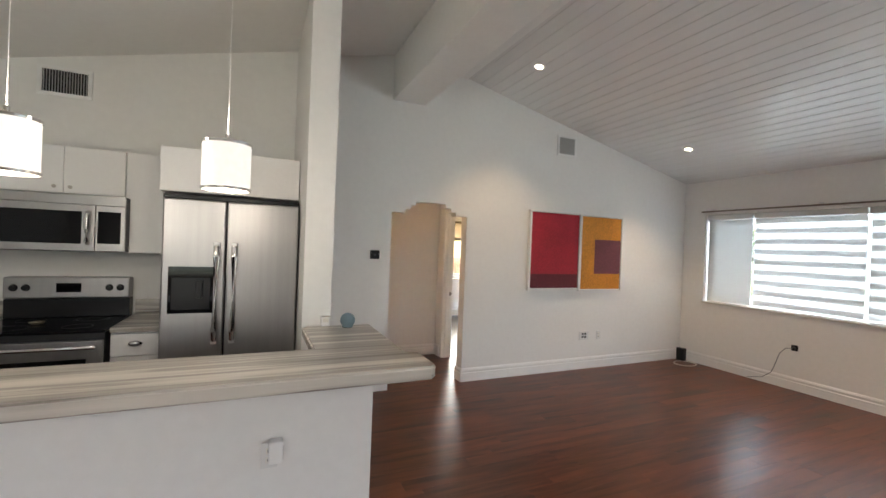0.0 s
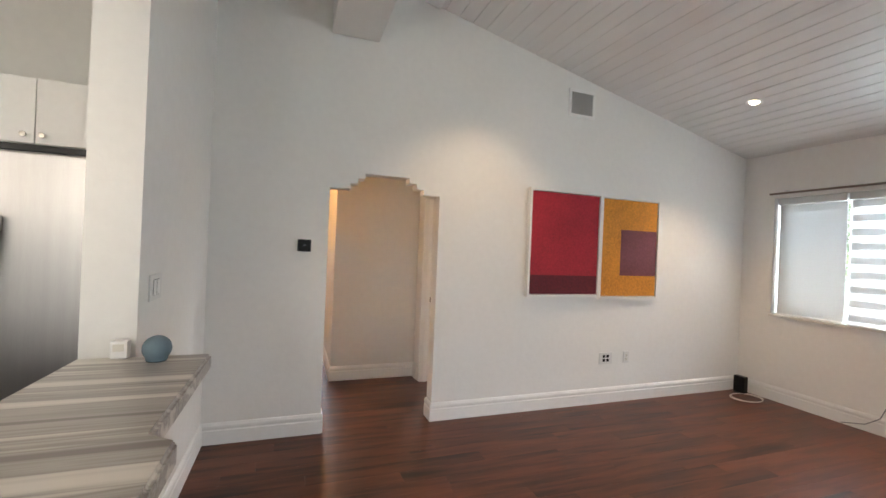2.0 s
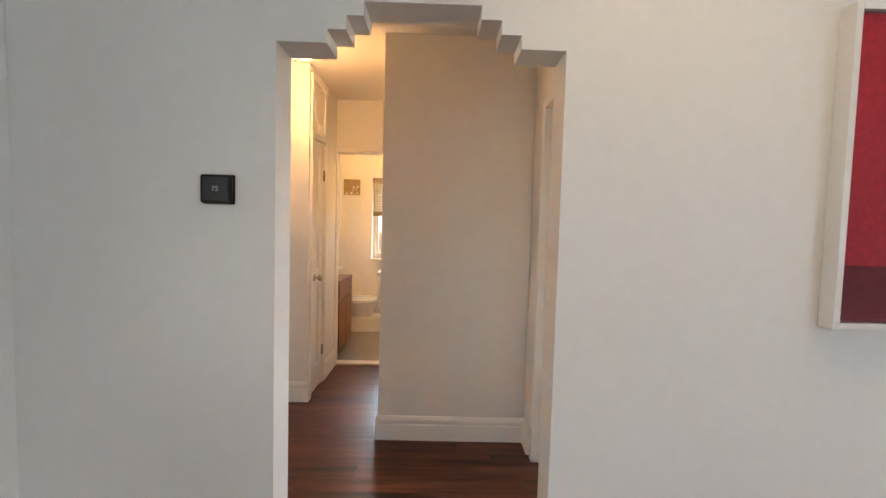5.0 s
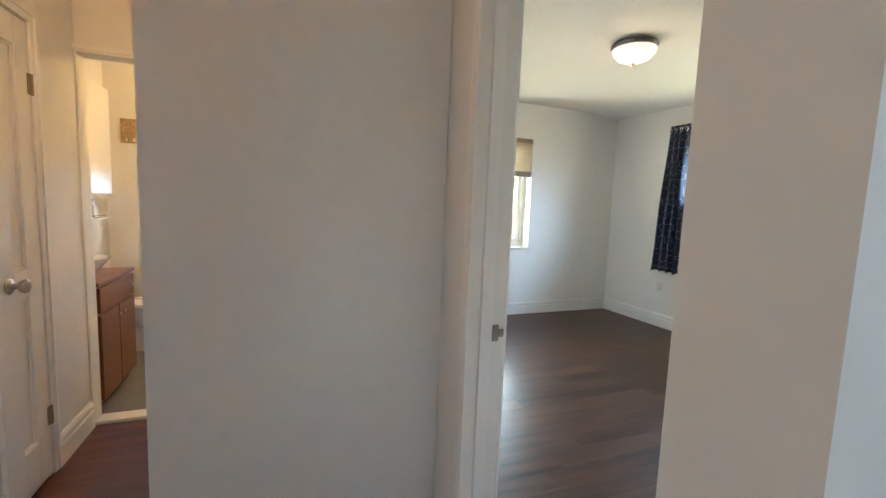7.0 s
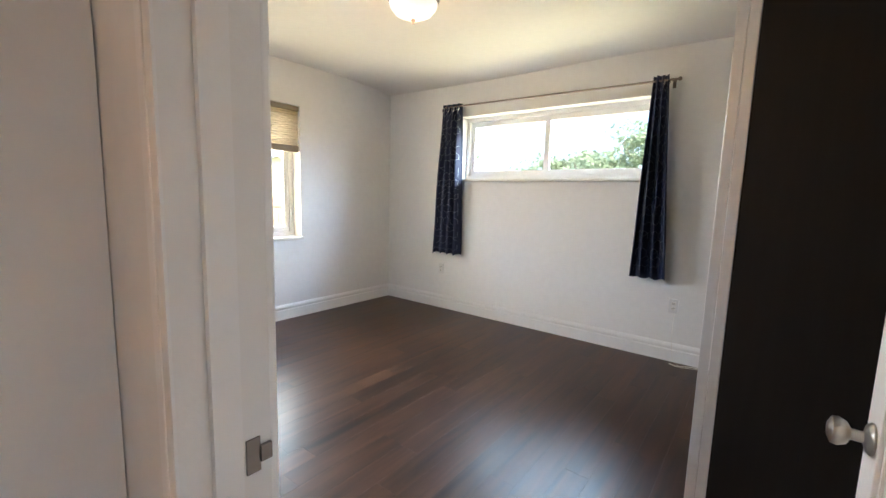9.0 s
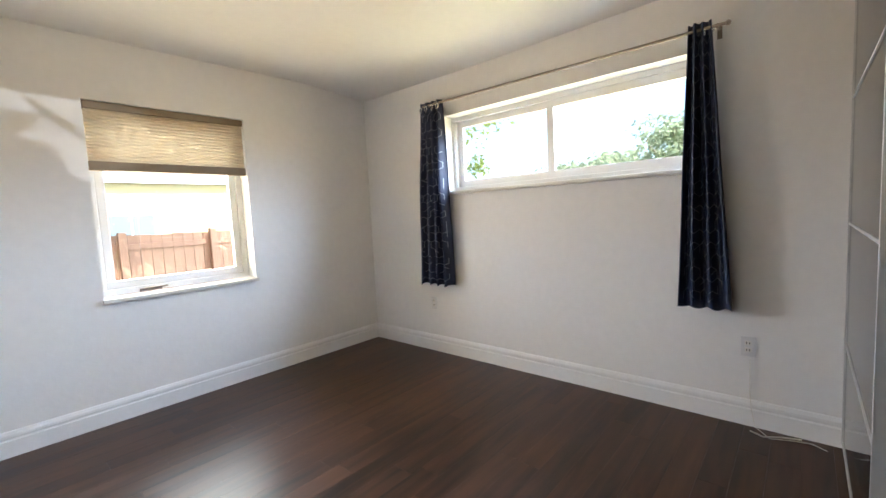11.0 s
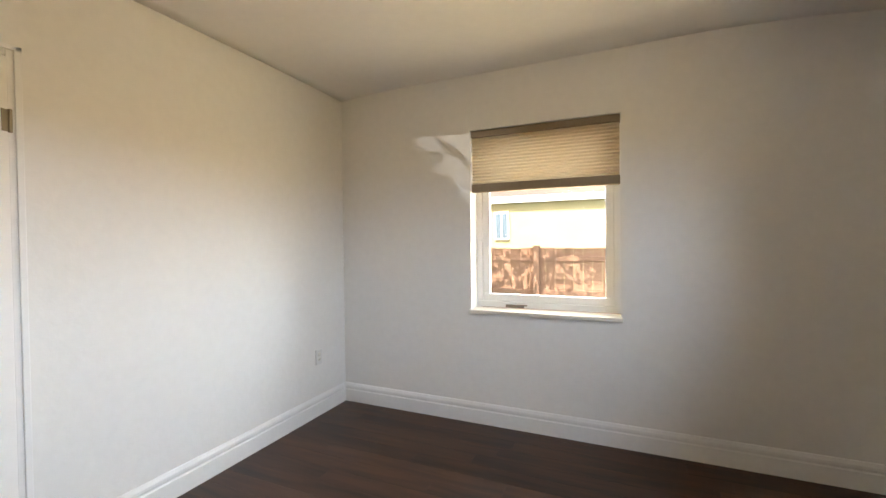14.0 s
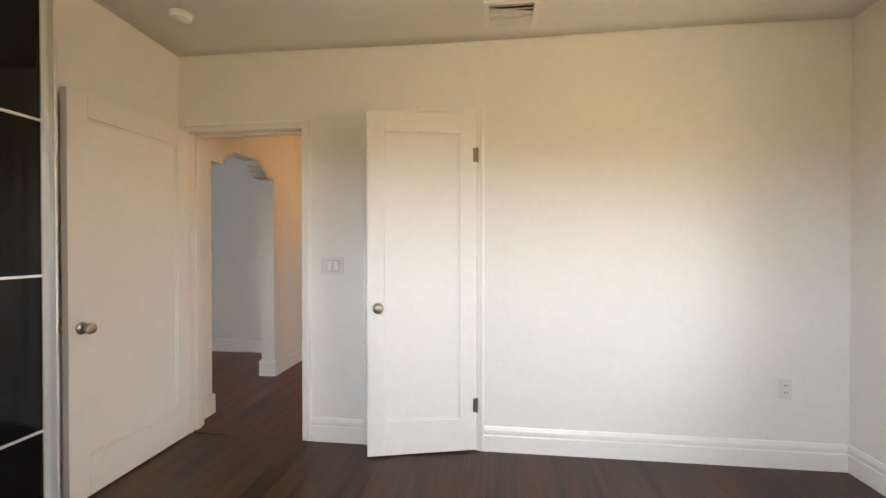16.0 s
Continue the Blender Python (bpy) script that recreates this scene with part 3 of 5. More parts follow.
# ---- windows ----
def fixed_pane(bm_rows, mat, parent):
    pane = part("pane", boxes(*bm_rows), mat, parent, "clear window pane")
    pane.visible_shadow = False
    return pane


def sliding_window(name, label, axis_x, y0, y1, z0, z1, mull, sill_at, sill_out, rail=0.055):
    """A white sliding window in a wall across x, its frame at axis_x, with one meeting stile."""
    w = thing(name, label, "window", (axis_x, (y0 + y1) / 2, z0), kind="structure")
    o = Vector((axis_x, (y0 + y1) / 2, z0))

    def loc(x0, x1, a, b, c, d):
        return (x0 - o.x, x1 - o.x, a - o.y, b - o.y, c - o.z, d - o.z)
    x0, x1 = axis_x - 0.035, axis_x + 0.035
    part("window_frame", boxes(loc(x0, x1, y0, y1, z0, z0 + 0.04), loc(x0, x1, y0, y1, z1 - 0.04, z1), loc(x0, x1, y0, y0 + 0.04, z0 + 0.04, z1 - 0.04), loc(x0, x1, y1 - 0.04, y1, z0 + 0.04, z1 - 0.04), bevel=0.004), TRIM, w)
    stiles = [y0 + 0.04, *mull, y1 - 0.04]
    for i, (a, b) in enumerate(zip(stiles, stiles[1:])):
        s = 0.012 if i % 2 else -0.012
        p0, p1, r = axis_x - 0.014 + s, axis_x + 0.014 + s, rail
        c, d = z0 + 0.04, z1 - 0.04
        a, b = a - (0.02 if i else 0), b + (0.02 if i < len(mull) else 0)
        sash = part("sash", boxes(loc(p0, p1, a, b, c, c + r), loc(p0, p1, a, b, d - r, d), loc(p0, p1, a, a + r, c + r, d - r), loc(p0, p1, b - r, b, c + r, d - r), bevel=0.003), TRIM, w)
        fixed_pane([loc(axis_x + s - 0.002, axis_x + s + 0.002, a + r, b - r, c + r, d - r)], GLASS, sash)
    lo, hi = sorted((sill_at, sill_at + sill_out))
    part("window_sill", boxes(loc(lo, axis_x - 0.036, y0 - 0.01, y1 + 0.01, z0 - 0.028, z0 - 0.001), bevel=0.005), CREAM, w, "cream painted sill")
    return w


sliding_window("window_1", "wide white sliding window with zebra shades over it", XE + 0.15, -3.1, -0.33, 0.93, 2.19, (-2.1, -0.97), XE, -0.025)
sliding_window("window_2", "high wide white sliding window in the bedroom", XB + 0.16, 1.145, 3.19, 1.515, 2.185, (2.23,), XB, -0.03)


def casement(name, label, yaxis, x0, x1, z0, z1, sill_y, crank=True, margin=0.10):
    """A single-pane crank window in a wall across y, its frame at yaxis."""
    o = Vector(((x0 + x1) / 2, yaxis, z0))
    w = thing(name, label, "window", o, kind="structure")

    def loc(a, b, c, d, e, f):
        return (a - o.x, b - o.x, c - o.y, d - o.y, e - o.z, f - o.z)
    y0, y1, f, s = yaxis - 0.03, yaxis + 0.03, 0.045, margin - 0.045
    part("window_frame", boxes(loc(x0, x1, y0, y1, z0, z0 + f), loc(x0, x1, y0, y1, z1 - f, z1), loc(x0, x0 + f, y0, y1, z0 + f, z1 - f), loc(x1 - f, x1, y0, y1, z0 + f, z1 - f), bevel=0.004), TRIM, w)
    a, b, c, d = x0 + f, x1 - f, z0 + f, z1 - f
    sash = part("sash", boxes(loc(a, b, y0 + 0.012, y1 - 0.01, c, c + s), loc(a, b, y0 + 0.012, y1 - 0.01, d - s, d), loc(a, a + s, y0 + 0.012, y1 - 0.01, c + s, d - s), loc(b - s, b, y0 + 0.012, y1 - 0.01, c + s, d - s), bevel=0.006), TRIM, w)
    fixed_pane([loc(a + s, b - s, yaxis - 0.002, yaxis + 0.002, c + s, d - s)], GLASS, sash)
    part("window_sill", boxes(loc(x0 - 0.012, x1 + 0.012, sill_y - 0.035, y0 - 0.001, z0 - 0.03, z0 - 0.001), bevel=0.006), CREAM, w, "cream painted sill with worn edges")
    if crank:
        cx = x0 + 0.30
        bm = boxes(loc(cx - 0.07, cx + 0.07, y0 - 0.018, y0 - 0.001, z0 + 0.004, z0 + 0.026), bevel=0.004)
        cyl(bm, Vector((cx - 0.06, y0 - 0.03, z0 + 0.022)) - o, Vector((cx + 0.10, y0 - 0.05, z0 + 0.03)) - o, 0.006, seg=8)
        part("crank", bm, BRONZE, w, "dark metal window crank")
    return w


casement("window_3", "white crank window in the bedroom with a half-lowered shade", YN + 0.17, 1.502, 2.537, 0.855, 2.185, YN)
casement("window_4", "white window in the far room with leaves outside", 4.33, -3.95, -2.95, 0.85, 2.12, 4.20, False)
casement("window_5", "small white bathroom window", 4.52, -1.29, -0.65, 0.91, 2.02, 4.40, False, 0.08)


def cellular_shade(x0, x1, y, ztop, zbot, name="cellular_shade", label="tan pleated cellular shade lowered over the upper window"):
    s = thing(name, label, "window shade", ((x0 + x1) / 2, y, ztop))
    h, w = ztop - zbot, (x1 - x0) / 2
    part("headrail", boxes((-w, w, -0.03, 0.03, -0.048, 0), bevel=0.005), TAN, s, "tan metal headrail")
    part("bottom_rail", boxes((-w, w, -0.022, 0.022, -h, -h + 0.062), bevel=0.006), TAN, s, "tan bottom rail")
    bm = bmesh.new()
    n = max(int((h - 0.11) / 0.022), 3)
    step = (h - 0.11) / n
    for side in (-1, 1):
        rows = []
        for i in range(2 * n + 1):
            z = -0.048 - step * i / 2
            d = side * (0.006 + (0.012 if i % 2 else 0.0))
            rows.append((bm.verts.new((-w + 0.004, d, z)), bm.verts.new((w - 0.004, d, z))))
        for (a, b), (c, d) in zip(rows, rows[1:]):
            bm.faces.new((a, b, d, c))
    part("pleated_cloth", bm, SHADE, s, "tan pleated cloth")
    return s


TAN = material("tan_rail", (0.23, 0.18, 0.12), 0.6, vary=0.05)
cellular_shade(1.507, 2.532, YN + 0.034, 2.18, 1.725)
cellular_shade(-1.28, -0.66, 4.44, 2.015, 1.50, label="cream pleated shade lowered over the bathroom window")


def roman_shade():
    s = thing("roman_shade", "pale cloth roman shade gathered at the far room window top", "window shade", (-3.45, 4.25, 2.14))
    part("headrail", boxes((-0.5, 0.5, -0.02, 0.02, -0.03, 0), bevel=0.004), WHITEPLASTIC, s)
    for i in range(4):
        part("fold", prism([(-0.02 - 0.012 * i, -0.03 - 0.055 * i), (0.012, -0.03 - 0.055 * i), (0.012, -0.105 - 0.055 * i), (-0.028 - 0.012 * i, -0.10 - 0.055 * i)], 0, -0.5, 0.5), ZEBRA, s)
    part("cord", tube([(-0.42, -0.03, -0.2), (-0.42, -0.035, -1.2), (-0.42, -0.03, -1.75)], 0.002, 6), WHITEPLASTIC, s)


roman_shade()


def zebra_shade(y0, y1, closed, first):
    """A roller shade of alternate bands; closed: the opaque bands of both layers close the gaps."""
    s = thing("zebra_shade", "white zebra roller shade with its bands closed" if closed else "white zebra roller shade with sheer and opaque bands lowered", "window shade", (XE + 0.07, (y0 + y1) / 2, 2.19), group="living room shades")
    w = (y1 - y0) / 2 - 0.006
    part("cassette", boxes((-0.035, 0.035, -w, w, -0.075, -0.002), bevel=0.01), ALU, s, "grey metal cassette")
    top, bot, n = -0.076, -1.235, 17
    step = (top - bot) / n
    for i in range(n):
        z1 = top - step * i
        opaque = closed or (i + first) % 2 == 0
        x = 0.003 if closed and i % 2 else 0.0
        part("band", boxes((x - 0.0012, x + 0.0012, -w + 0.008, w - 0.008, z1 - step - (0.012 if closed else -0.0005), z1)), ZEBRA if opaque else ZEBRASHEER, s, "opaque white band" if opaque else "sheer white band")
    part("bottom_bar", boxes((-0.01, 0.01, -w + 0.006, w - 0.006, bot - 0.036, bot - 0.014), bevel=0.004), WHITEPLASTIC, s)
    return s


ALU = material("grey_aluminium", (0.62, 0.62, 0.61), 0.38, 0.45, vary=0.04)
for a, b, closed, first in ((-0.95, -0.335, True, 0), (-2.1, -0.955, False, 0), (-3.095, -2.105, False, 1)):
    zebra_shade(a, b, closed, first)
rail = thing("shade_rail", "thin metal rail along the window top", "curtain rail", (XE - 0.02, -1.75, 2.235))
part("bar", boxes((-0.012, 0.012, -1.48, 1.46, -0.01, 0.01), bevel=0.003), BRONZE, rail)
for y in (-1.2, 0.05, 1.3):
    part("bracket", boxes((0.004, 0.02, y - 0.02, y + 0.02, -0.012, 0.03), bevel=0.002), ALU, rail)

# ---- curtains ----
def curtain_rod():
    r = thing("curtain_rod", "thin bronze curtain rod on wall brackets above the window", "curtain rod", (3.734, 2.17, 2.265))
    bm = cyl(bmesh.new(), (0, -1.10, 0), (0, 1.18, 0.02), 0.009, seg=12)
    part("rod", bm, BRONZE, r, smooth=True)
    for y in (-1.06, 1.20):
        b = cyl(bmesh.new(), (0, y, 0.005), (0.097, y, 0.005), 0.007, seg=8)
        box(b, 0.086, 0.0975, y - 0.012, y + 0.012, -0.045, 0.03, 0.002)
        box(b, -0.008, 0.008, y - 0.006, y + 0.006, -0.014, 0.004, 0.002)
        part("bracket", b, BRONZE, r)
    part("finial", lathe([(0, 0), (0.014, 0.002), (0.016, 0.012), (0.010, 0.022), (0, 0.026)], 12, pose(0, -1.10, 0, 90, 0, 0)), BRONZE, r, smooth=True)


curtain_rod()


def curtain(y0, y1, flare0, flare1, ztop, zbot, seed, folds):
    """A gathered cloth panel with printed broken-hexagon lines and metal eyelets."""
    rng = random.Random(seed)
    c = thing("curtain", "navy blue curtain printed with silver geometric lines", "curtain", (3.734, (y0 + y1) / 2, zbot), group="bedroom curtains")
    nu, nv = folds * 14, 26
    mid, h = (y0 + y1) / 2, ztop - zbot
    ph = rng.uniform(0, 6)

    def at(u, v, lift=0.0):
        a, b = y0 + (flare0 - y0) * v, y1 + (flare1 - y1) * v
        y = a + (b - a) * u
        amp = (0.035 + 0.012 * math.sin(5 * u + ph)) * (0.45 + 0.55 * min(2.5 * v, 1))
        x = amp * math.sin(u * folds * 2 * math.pi + ph + 0.35 * v * math.sin(4 * u)) + 0.006 * math.sin(9 * v + 7 * u)
        z = h * (1 - v) + (0.010 * math.sin(u * folds * 2 * math.pi) if v == 1 else 0)
        return Vector((x - lift, y - mid, z))
    bm = bmesh.new()
    grid = [[bm.verts.new(at(i / nu, j / nv)) for i in range(nu + 1)] for j in range(nv + 1)]
    for j in range(nv):
        for i in range(nu):
            bm.faces.new((grid[j][i], grid[j][i + 1], grid[j + 1][i + 1], grid[j + 1][i]))
    ob = part("cloth", bm, NAVY, c, smooth=True)
    sol = ob.modifiers.new("thick", "SOLIDIFY")
    sol.thickness = 0.004
    # the print: hexagon outlines with some strokes left out, lying on the cloth
    pb = bmesh.new()
    cw, size = folds * 0.16, 0.047

    def stroke(p, q):
        n = 4
        pts = [p + (q - p) * k / n for k in range(n + 1)]
        if any(not (0.01 < s.x / cw < 0.99 and 0.02 < s.y / h < 0.985) for s in pts):
            return
        side = Vector((-(q - p).y, (q - p).x)).normalized() * 0.0017
        row = []
        for s in pts:
            row.append((pb.verts.new(at((s.x + side.x) / cw, (s.y + side.y) / h, 0.004)), pb.verts.new(at((s.x - side.x) / cw, (s.y - side.y) / h, 0.004))))
        for (a, b), (d, e) in zip(row, row[1:]):
            pb.faces.new((a, b, e, d))
    for r in range(int(h / (size * 1.5)) + 1):
        for k in range(int(cw / (size * 1.732)) + 2):
            cx, cy = (k + 0.5 * (r % 2)) * size * 1.732, r * size * 1.5
            cs = [Vector((cx + size * math.sin(radians(60 * t)), cy + size * math.cos(radians(60 * t)))) for t in range(7)]
            for t in range(3):
                if rng.random() < 0.72:
                    stroke(cs[t], cs[t + 1])
            if rng.random() < 0.35:
                stroke(Vector((cx, cy)), cs[rng.randrange(6)])
    tagged(part("print", pb, SILVERLINE, c), "thin silver printed lines", kind="stuff")
    for k in range(folds):
        u = (k + 0.5) / folds
        p = at(u, 0.035)
        pts = [(p.x + 0.0, p.y + 0.024 * math.cos(t), p.z + 0.024 * math.sin(t)) for t in np.linspace(0, 2 * math.pi, 17)]
        part("eyelet", tube([(q[0] + 0.012 * math.cos(t * 1.0), q[1], q[2]) for q, t in zip(pts, np.linspace(0, 2 * math.pi, 17))], 0.005, 6), CHROME, c, "chrome eyelet", smooth=True)
    return c


curtain(3.125, 3.385, 3.095, 3.49, 2.31, 0.67, 3, 4)
curtain(1.135, 1.245, 1.03, 1.30, 2.305, 0.69, 5, 3)


# ---- doors ----
def knob(parent, x, y, z, side, mat=None):
    """A round knob on a rose, standing out along local y by side."""
    m = pose(x, y, z, -90 * side, 0, 0)
    part("door_knob", lathe([(0.0, 0), (0.030, 0), (0.032, 0.004), (0.026, 0.010), (0.011, 0.014), (0.011, 0.032), (0.022, 0.038), (0.028, 0.050), (0.026, 0.060), (0.014, 0.066), (0, 0.067)], 20, m), mat or NICKEL, parent, "round brushed metal knob", smooth=True)


def panel_door(name, label, width, height, m, panels=1, knob_z=0.92, hinges=True, kind_knob=None):
    """A painted leaf hinged at local x = 0, with sunk panels on both faces."""
    d = new(name)
    d.matrix_basis = m
    tagged(d, label, "door", kind="structure")
    t, s = 0.018, 0.105
    rows = [(0, s, -t, t, 0, height), (width - s, width, -t, t, 0, height), (s, width - s, -t, t, 0, 0.20), (s, width - s, -t, t, height - 0.12, height)]
    spans = [(0.20, height - 0.12)]
    if panels == 2:
        cut = 0.86
        rows.append((s, width - s, -t, t, cut, cut + 0.12))
        spans = [(0.20, cut), (cut + 0.12, height - 0.12)]
    part("door_leaf", boxes(*rows, bevel=0.003), DOORPAINT, d)
    for a, b in spans:
        part("panel", boxes((s - 0.002, width - s + 0.002, -t + 0.014, t - 0.014, a - 0.002, b + 0.002)), DOORPAINT, d)
        bm = bmesh.new()
        for y0, y1 in ((-t + 0.008, -t + 0.0135), (t - 0.0135, t - 0.008)):
            for r in ((s, s + 0.012, a, b), (width - s - 0.012, width - s, a, b), (s + 0.012, width - s - 0.012, a, a + 0.012), (s + 0.012, width - s - 0.012, b - 0.012, b)):
                box(bm, r[0] + 0.0005, r[1] - 0.0005, y0, y1, r[2] + 0.0005, r[3] - 0.0005)
        part("moulding", bm, DOORPAINT, d)
    for side in (-1, 1):
        knob(d, width - 0.065, side * t, knob_z, side, kind_knob)
    if hinges:
        for z in (0.28, height - 0.25):
            b = cyl(bmesh.new(), (-0.004, t + 0.004, z - 0.045), (-0.004, t + 0.004, z + 0.045), 0.007, seg=10)
            box(b, -0.002, 0.022, t - 0.0005, t + 0.003, z - 0.043, z + 0.043)
            part("hinge", b, BRASS, d, "aged metal hinge")
    return d


panel_door("door_1", "white bedroom door standing open against the wardrobe", 0.815, 2.045, pose(XW + 0.022, 0.212, 0.010, 0, 0, 0.2), 1, 0.865, hinges=False)
panel_door("door_2", "white single-panel closet door standing slightly ajar", 0.672, 2.09, pose(XW + 0.004, 2.166, 0.010, 0, 0, -75.5), 1, 0.90)
panel_door("door_3", "narrow white two-panel linen cupboard door", 0.31, 2.01, pose(-1.375, 2.197, 0.012, 0, 0, -90), 2, 0.93, kind_knob=NICKEL)
up = thing("cupboard_door", "small white upper cupboard door above the linen door", "cupboard door", (-1.37, 2.0425, 2.125))
part("door_leaf", boxes((-0.014, 0.012, -0.154, 0.154, 0.0, 0.33), bevel=0.004), DOORPAINT, up)
part("panel", boxes((0.010, 0.016, -0.11, 0.11, 0.05, 0.28), bevel=0.003), DOORPAINT, up)
for name, x, y, z, sx in (("strike_plate", XW - 0.03, DOOR_Y1, 0.91, 1), ("strike_plate", -1.87, 1.725, 0.92, 1)):
    st = thing(name, "dark metal strike plate on a door jamb", "strike plate", (x, y - 0.002, z))
    part("plate", boxes((-0.011, 0.011, -0.002, 0.0015, -0.028, 0.028), bevel=0.0006), BRONZE, st)
    part("lip", boxes((0.010, 0.028, -0.006, 0.001, -0.013, 0.013), bevel=0.0008), BRONZE, st)

# ---- wardrobe ----
def wardrobe():
    x0, x1, y0, yf, h = 1.49, XB - 0.02, 0.155, 0.558, 2.36
    w = thing("wardrobe", "tall black glass sliding wardrobe with thin metal strips", "wardrobe", ((x0 + x1) / 2, (y0 + yf) / 2, 0))
    hx, cy = (x1 - x0) / 2, (y0 + yf) / 2
    yb, yd = y0 - cy, yf - cy
    for name, row in (("side_panel", (-hx, -hx + 0.02, yb, yd - 0.058, 0, h)), ("side_panel", (hx - 0.02, hx, yb, yd - 0.092, 0, h)), ("bottom_panel", (-hx + 0.021, hx - 0.021, yb, yd - 0.092, 0, 0.06)),
                      ("top_panel", (-hx + 0.021, hx - 0.021, yb, yd - 0.092, h - 0.02, h)), ("back_panel", (-hx + 0.021, hx - 0.021, yb, yb + 0.01, 0.061, h - 0.021))):
        part(name, boxes(row, bevel=0.001), WARDROBE, w, "black-brown board")
    for d in (0.0, -0.029):
        part("end_profile", boxes((-hx, -hx + 0.012, yd - 0.028 + d, yd + d, 0, h), bevel=0.003), ALU, w, "pale metal end profile")
    part("track", boxes((-hx + 0.013, hx, yd - 0.09, yd, h - 0.05, h)), ALU, w, "grey metal track")
    part("track", boxes((-hx + 0.013, hx, yd - 0.09, yd, 0.0, 0.03)), ALU, w, "grey metal track")
    joints = (0.05, 0.563, 1.170, 1.775, h - 0.07)
    for a, b, d in ((-hx + 0.0125, 0.02, -0.032), (-0.02, hx, 0.012)):
        door = part("sliding_door", boxes((a, a + 0.02, yd - 0.042 + d, yd + d, 0.032, h - 0.052), (b - 0.02, b, yd - 0.042 + d, yd + d, 0.032, h - 0.052), (a + 0.02, b - 0.02, yd - 0.024 + d, yd - 0.002 + d, 0.032, 0.05), (a + 0.02, b - 0.02, yd - 0.024 + d, yd - 0.002 + d, h - 0.07, h - 0.052)), ALU, w, "sliding door in a grey metal frame")
        for i, (z0, z1) in enumerate(zip(joints, joints[1:])):
            part("panel", boxes((a + 0.02, b - 0.02, yd - 0.014 + d, yd - 0.006 + d, z0 + 0.005, z1 - 0.005)), BLACKGLASS, door, "black glass panel")
            if i:
                part("strip", boxes((a + 0.02, b - 0.02, yd - 0.016 + d, yd - 0.001 + d, z0 - 0.005, z0 + 0.005)), STRIPMETAL, door, "thin bright metal strip")


WARDROBE = material("black_brown_board", (0.009, 0.007, 0.0065), 0.55, spec=0.2, vary=0.2, scale=8, stretch=(1, 1, 0.1))
STRIPMETAL = material("bright_strip", (0.7, 0.7, 0.7), 0.3, 0.6)
wardrobe()


# ---- wall plates, vents, lamps ----
def outlet(x, y, z, face, gang=1, kind="outlet", label="white double wall outlet", group=""):
    """A cover plate standing out along local -y; face turns it round z."""
    o = thing(kind, label, kind.replace("_", " "), (x, y, z), face, group)
    w = 0.035 + 0.023 * (gang - 1) * 2
    part("plate", boxes((-w, w, -0.008, 0, -0.058, 0.058), bevel=0.003), PLATE, o)
    dark = "dark sockets" in label
    for k in range(gang):
        cx = (k - (gang - 1) / 2) * 0.046
        if "switch" in kind:
            part("gap", boxes((cx - 0.018, cx + 0.018, -0.0084, -0.0075, -0.035, 0.035)), DARKCASE, o)
            part("rocker", boxes((cx - 0.016, cx + 0.016, -0.012, -0.0086, -0.033, 0.033), bevel=0.0015), WHITEPLASTIC, o)
        else:
            for dz in (-0.02, 0.02):
                r = part("receptacle", boxes((cx - 0.016, cx + 0.016, -0.010, -0.0075, dz - 0.014, dz + 0.014), bevel=0.002), BLACK if dark else CREAM, o)
                part("slot", boxes((cx - 0.008, cx - 0.005, -0.0105, -0.0095, dz - 0.006, dz + 0.006), (cx + 0.005, cx + 0.008, -0.0105, -0.0095, dz - 0.005, dz + 0.005)), BLACK, r)
        part("screw", cyl(bmesh.new(), (cx, -0.0065, 0.046), (cx, -0.0088, 0.046), 0.003, seg=8), CREAM, o)
    return o


outlet(1.85, -0.001, 0.45, 0, 2, "outlet", "white double-gang media outlet plate with dark sockets")
outlet(2.11, -0.001, 0.45, 0, 1, "wall_plate", "narrow white cable wall plate")
outlet(XB - 0.001, 3.41, 0.47, -90, 1, label="white wall outlet below the curtain")
outlet(XB - 0.001, 0.965, 0.47, -90, 1, label="white wall outlet with a cable below it")
outlet(XW + 0.001, 3.95, 0.46, 90, 1, label="white wall outlet on the bare wall")
outlet(XW + 0.001, 1.235, 1.155, 90, 2, "light_switch", "white double rocker switch beside the door")
outlet(-1.739, -1.19, 1.26, 90, 2, "light_switch", "white double rocker switch on the wing wall")
outlet(-2.14, -2.301, 0.60, 0, 1, label="white wall outlet under the breakfast bar")


def plug_in():
    p = thing("air_freshener", "white plug-in unit with a slotted grille", "plug-in unit", (-2.115, -2.31, 0.63))
    part("body", boxes((-0.03, 0.03, -0.055, -0.002, -0.05, 0.05), bevel=0.01), WHITEPLASTIC, p)
    for i in range(4):
        part("slot", boxes((0.0295, 0.0315, -0.045, -0.02, -0.03 + i * 0.014, -0.024 + i * 0.014)), BLACK, p)


plug_in()


